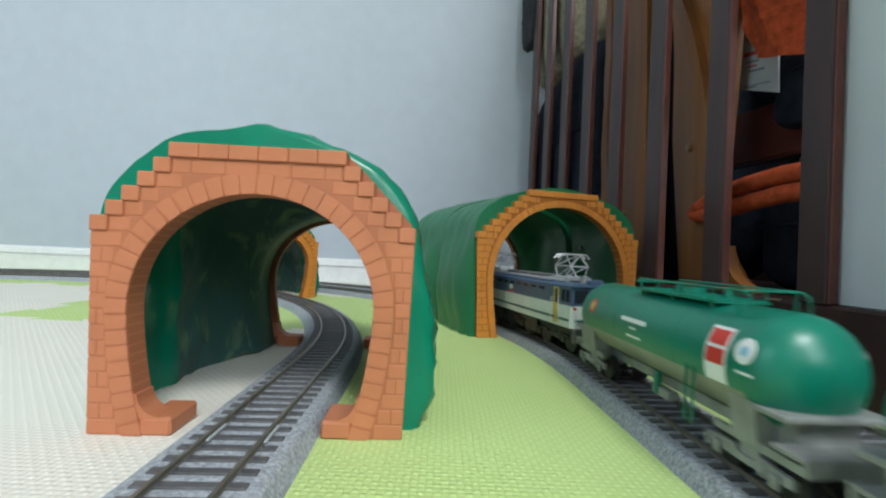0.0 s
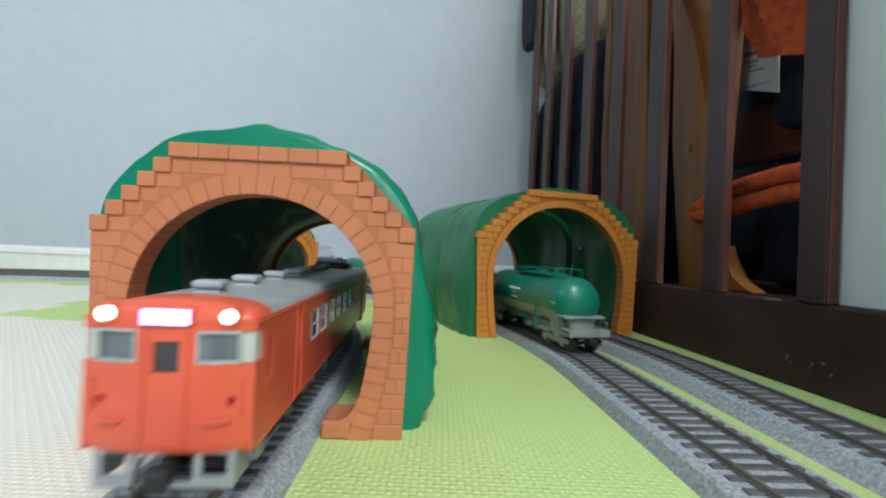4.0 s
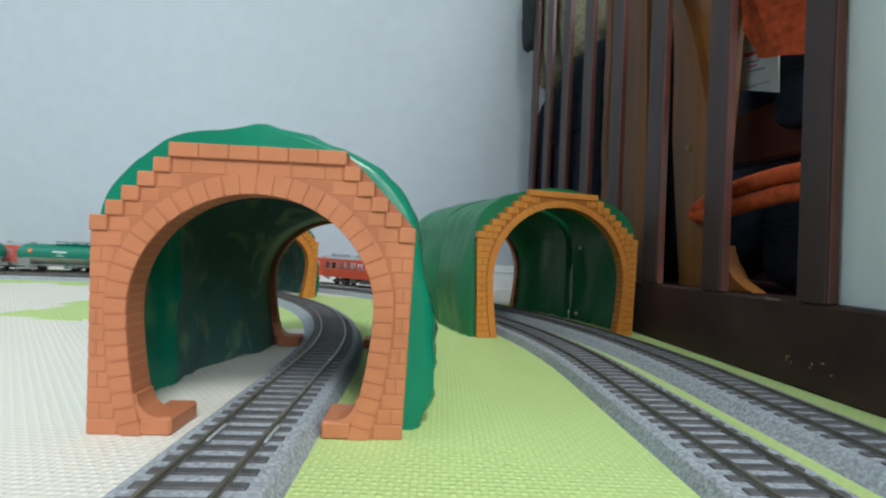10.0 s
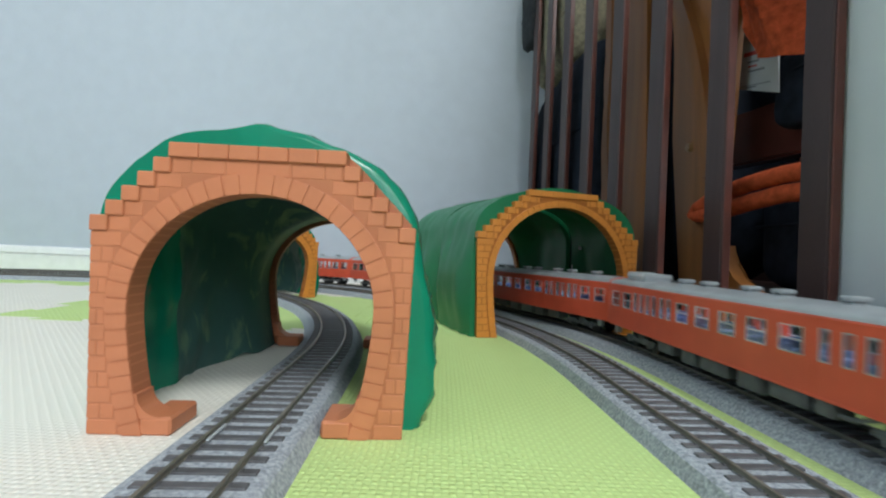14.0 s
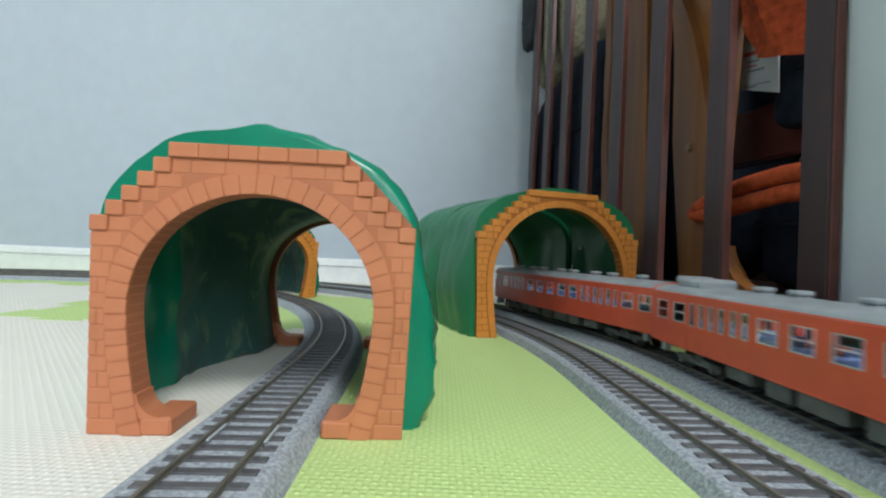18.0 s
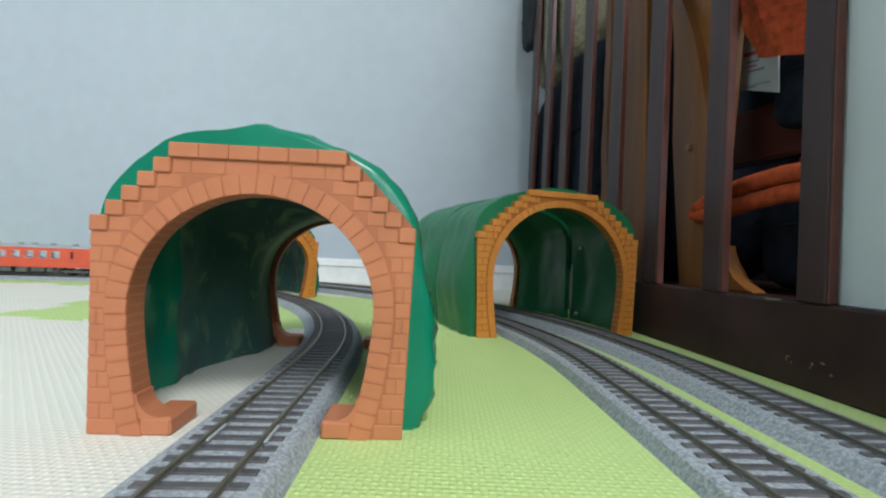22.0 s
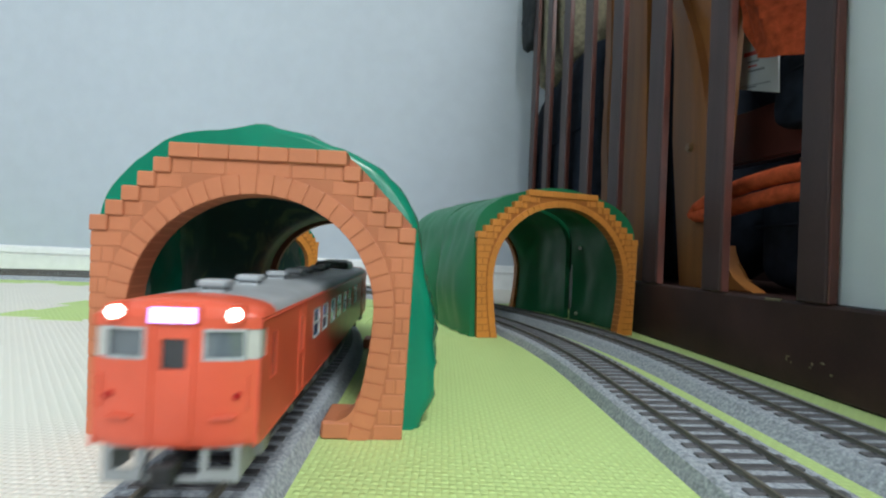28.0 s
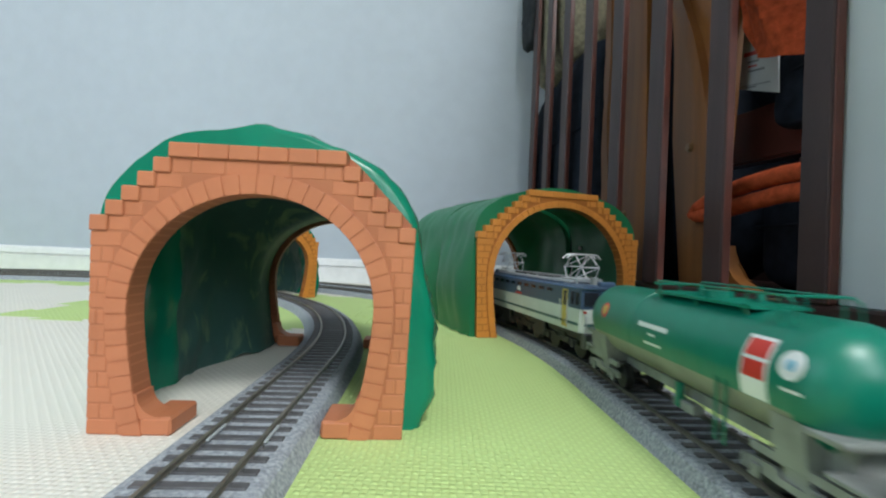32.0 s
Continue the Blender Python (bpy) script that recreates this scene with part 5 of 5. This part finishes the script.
def soft_bag(name, label, category, material, dims, seed, amp=0.09, seam=None):
    ob = thing(name, label, category, RACK)
    part("body", lumpy(bmesh.new(), *dims, seed, amp), material, ob, smooth=70)
    if seam:
        x0, x1, y0, y1, z0, z1 = dims
        tube(bm := bmesh.new(), [(x0 - 0.5 + 3 * abs(t), y0 + (y1 - y0) * (0.5 + 0.44 * t), z0 + (z1 - z0) * seam) for t in np.linspace(-1, 1, 12)], 1.6, 6)
        part("piping", bm, material, ob)
    return ob


def rack_contents():
    soft_bag("garment_bag", "dark navy cloth garment bag stuffed upright in the rack", "bag", M_FABRIC_NAVY, (16, 150, 316, 640, 47, 380), 2.0, 0.06, 0.62)
    soft_bag("garment_bag", "dark navy cloth bag folded in the rack", "bag", M_FABRIC_NAVY, (60, 200, 200, 420, 47, 520), 7.0, 0.05, 0.4)
    soft_bag("straw_bag", "khaki woven bag lying on the navy one", "bag", M_WICKER, (14, 130, 440, 632, 384, 640), 4.0, 0.08, 0.3)
    soft_bag("pouch", "grey cloth pouch hanging at the rack's end", "bag", M_FABRIC_GREY, (-9, 40, 566, 640, 470, 640), 9.0, 0.08, 0.35)
    soft_bag("backpack", "dark cloth backpack standing low in the rack", "bag", M_FABRIC_NAVY, (78, 200, 24, 148, 47, 158), 12.0, 0.04, 0.5)
    soft_bag("backpack", "dark cloth backpack on the upper bar", "bag", M_FABRIC_NAVY, (112, 260, -20, 300, 216, 640), 15.0, 0.04, 0.3)
    soft_bag("purse", "small dark navy purse", "bag", M_FABRIC_NAVY, (63, 86, 30, 112, 176, 236), 17.0, 0.05, 0.7)
    # folded wooden chair
    ch = thing("folding_chair", "folded honey-brown wooden chair standing behind the slats", "chair", RACK)

    def plank(name, pts, x0, x1, label="", bev=2.0, wood=None):
        bm = prism(bmesh.new(), pts, x0, x1, 0)
        bmesh.ops.bevel(bm, geom=[e for e in bm.edges if abs(e.verts[0].co.x - e.verts[1].co.x) < 1e-4], offset=bev, segments=2, affect="EDGES")
        return part(name, bm, wood or M_WOOD_BROWN, ch, label, smooth=50)
    plank("leg", [(276, 47), (275, 155), (279, 240), (284, 330), (292, 460), (238, 460), (229, 330), (224, 240), (220, 155), (218, 47)], 24, 40)
    plank("leg", [(338, 47), (328, 163), (341, 239), (333, 333), (340, 460), (322, 460), (318, 333), (322, 239), (312, 163), (320, 47)], 28, 42)
    plank("leg", [(173, 47), (182, 131), (189, 187), (191, 270), (200, 345), (206, 460), (120, 460), (118, 345), (124, 270), (130, 187), (136, 120), (139, 47)], 32, 50)
    plank("back_bow", [(236, 420), (189, 322), (176, 298), (163, 270), (154, 245), (147.5, 222), (142, 198), (138, 168), (135, 140), (127, 140), (129, 168), (132, 198), (137, 222), (143, 245), (151, 270), (163, 298), (174, 322), (214, 420)], 24, 31.9, "curved back bow", 1.5)
    plank("crossbar", [(20, 157), (20, 206), (250, 214), (250, 166)], 86, 104, "broad reddish crossbar", 2.0, M_WOOD_RED)
    plank("foot", [(150, 47), (149, 86), (145, 70), (135, 57), (114, 47.2)], 56, 70, "curved foot", 1.0)
    for y, z, x in ((162, 174, 31.4), (262, 121, 23.6)):
        bm = rod(bmesh.new(), (x + 0.6, y, z), (x - 2.6, y, z), 4.4, 14, 3.2)
        part("plug", bm, M_BOLT, ch, "pale wooden screw plug", smooth=40)
    # orange bag: handles, folded cloth
    bag = thing("woven_bag", "orange woven cloth bag with thick rope handles", "bag", RACK)
    bm = tube(bmesh.new(), [(31, -6, 128), (31, 30, 131), (30, 60, 131.5), (29, 88, 129.5), (28, 108, 126), (27, 128, 120.5), (26, 141, 116), (25.5, 147, 113)], [6.3] * 6 + [5.4, 3.4], 12)
    part("handle", bm, M_ORANGE, bag, smooth=60)
    bm = tube(bmesh.new(), [(31, -6, 115), (31, 30, 118), (30, 60, 118.5), (29, 88, 115.5), (28, 108, 112.2), (27, 128, 109.5), (26, 142, 110), (25.5, 149, 111.5)], [6.3] * 6 + [5.4, 3.6], 12)
    part("handle", bm, M_ORANGE, bag, smooth=60)
    bm = bmesh.new()
    rows = []
    for k in range(29):
        u = k / 28
        y = 128 - 100 * u
        low = 300 - 74 * math.sin(min(1, u * 2.6) * math.pi / 2) - 34 * max(0, u - 0.32)
        row = []
        for j in range(23):
            v = j / 22
            z = low + (420 - low) * v
            fold = u * 1.5 + v * 1.1
            x = 34 + (4 + 12 * min(1, v * 4)) * math.sin(fold * 6.0) * (1 - 0.3 * v) + 6 * abs(math.sin(fold * 9.5 + 1.0)) + 6 * noise.noise(Vector((u * 6, v * 5, 3)))
            row.append((x, y, z))
        rows.append(row)
    loft(bm, rows, False)
    back = [[(x + 5, y, z + (2.5 if j == 0 else 0)) for j, (x, y, z) in enumerate(r)] for r in rows]
    loft(bm, back, False)
    for a, b in ((rows[0], back[0]), (rows[-1], back[-1]), ([r[0] for r in rows], [r[0] for r in back])):
        loft(bm, [a, b], False)
    bmesh.ops.remove_doubles(bm, verts=bm.verts[:], dist=0.01)
    part("cloth", bm, M_ORANGE, bag, "folded orange cloth flap", smooth=60)
    # paper tag
    tag = thing("paper_tag", "white printed paper tag hanging in the rack", "tag", RACK)
    bm = prism(bmesh.new(), [(145.5, 300), (142.5, 222), (100, 204), (104, 300)], 60.4, 61.2, 0)
    part("sheet", bm, M_PAPER, tag)
    for z, a, b, w, m in ((247, 136, 116, 3.4, M_INKRED), (240, 132, 120, 1.6, M_INK), (236, 131, 122, 1.4, M_INKRED), (232, 131, 114, 1.6, M_INK), (222, 138, 108, 0.7, M_INK), (219, 133, 122, 1.2, M_INK)):
        part("print_bar", prism(bmesh.new(), [(a, z), (b, z - (a - b) * 0.22), (b, z - (a - b) * 0.22 + w), (a, z + w)], 60.0, 60.3, 0), m, tag)
    # white board
    wb = thing("white_board", "plain white melamine board behind the rack's front slats", "board", RACK)
    part("sheet", cell(9.2, 14, -415, 27.0, 49.5, 880, 0.6), M_PANEL, wb)


# ---------------------------------------------------------------- build
room()
play_mats()
railway_track(INNER, first=-91.6, bed=22.0, label="inner loop of model railway track on grey ballast")
railway_track(MIDDLE, first=-71.4, bed=21.5, label="middle loop of model railway track on grey ballast")
railway_track(OUTER, first=-50.9, bed=23.6, label="outer loop of model railway track on grey ballast")
single_tunnel(P(-67.2, 157.2, 0, 3.0), M_BRICK1, M_BRICK1B, M_HILL, "green toy tunnel with terracotta brick portals over one track")
double_tunnel(P(104, 384, 0, 16.2))
p3, a3 = INNER.at(369)
single_tunnel(pose(p3.x * MM, p3.y * MM, 0, 0, 0, math.degrees(a3) - 90 - 2), M_BRICK2, M_BRICK2B, M_HILL, "green toy tunnel with amber brick portals on the far curve", feet=False, seed=11)
slatted_rack()
rack_contents()

# rolling stock
inner_car = railcar("single vermilion railcar with a driver's cab at both ends", True, True, True)
outer_cars = [railcar("vermilion leading railcar with glowing headlamps and a rooftop unit", False, True, True),
              railcar("vermilion railcar with its cab towards the third car"),
              railcar("vermilion third railcar with a rooftop unit", False, True),
              railcar("vermilion tail railcar of the four-car train")]
loco = electric_locomotive()
tanks = [tank_wagon("green tank wagon with a red and white warning plate"), tank_wagon("green tank wagon with a red and white warning plate"),
         tank_wagon("last green tank wagon without a warning plate", False)]


def motions():
    lap = INNER.length
    run(inner_car, INNER, [(0, 347 + 148 * 1.5), (1.5, 347), (6.5, 347 - 145 * 5), (19, 347 + 148 * 6.5 - lap), (25.5, 347 - lap), (32, 347 - 143.9 * 6.5 - lap)], 86, shift=-3.0)
    for k, car in enumerate(outer_cars):
        run(car, OUTER, [(0, 1980.3), (13.5, 42.7), (19, -742.6), (32, -2609)], 86, k % 2 == 1, 256 * k)
    freight = [(0, 112), (31, 4010.6), (32, 4136.6)]
    run(loco, MIDDLE, freight, 61, False, 7)
    for k, tank in enumerate(tanks):
        run(tank, MIDDLE, freight, 56, False, -176 - 164 * k)


motions()
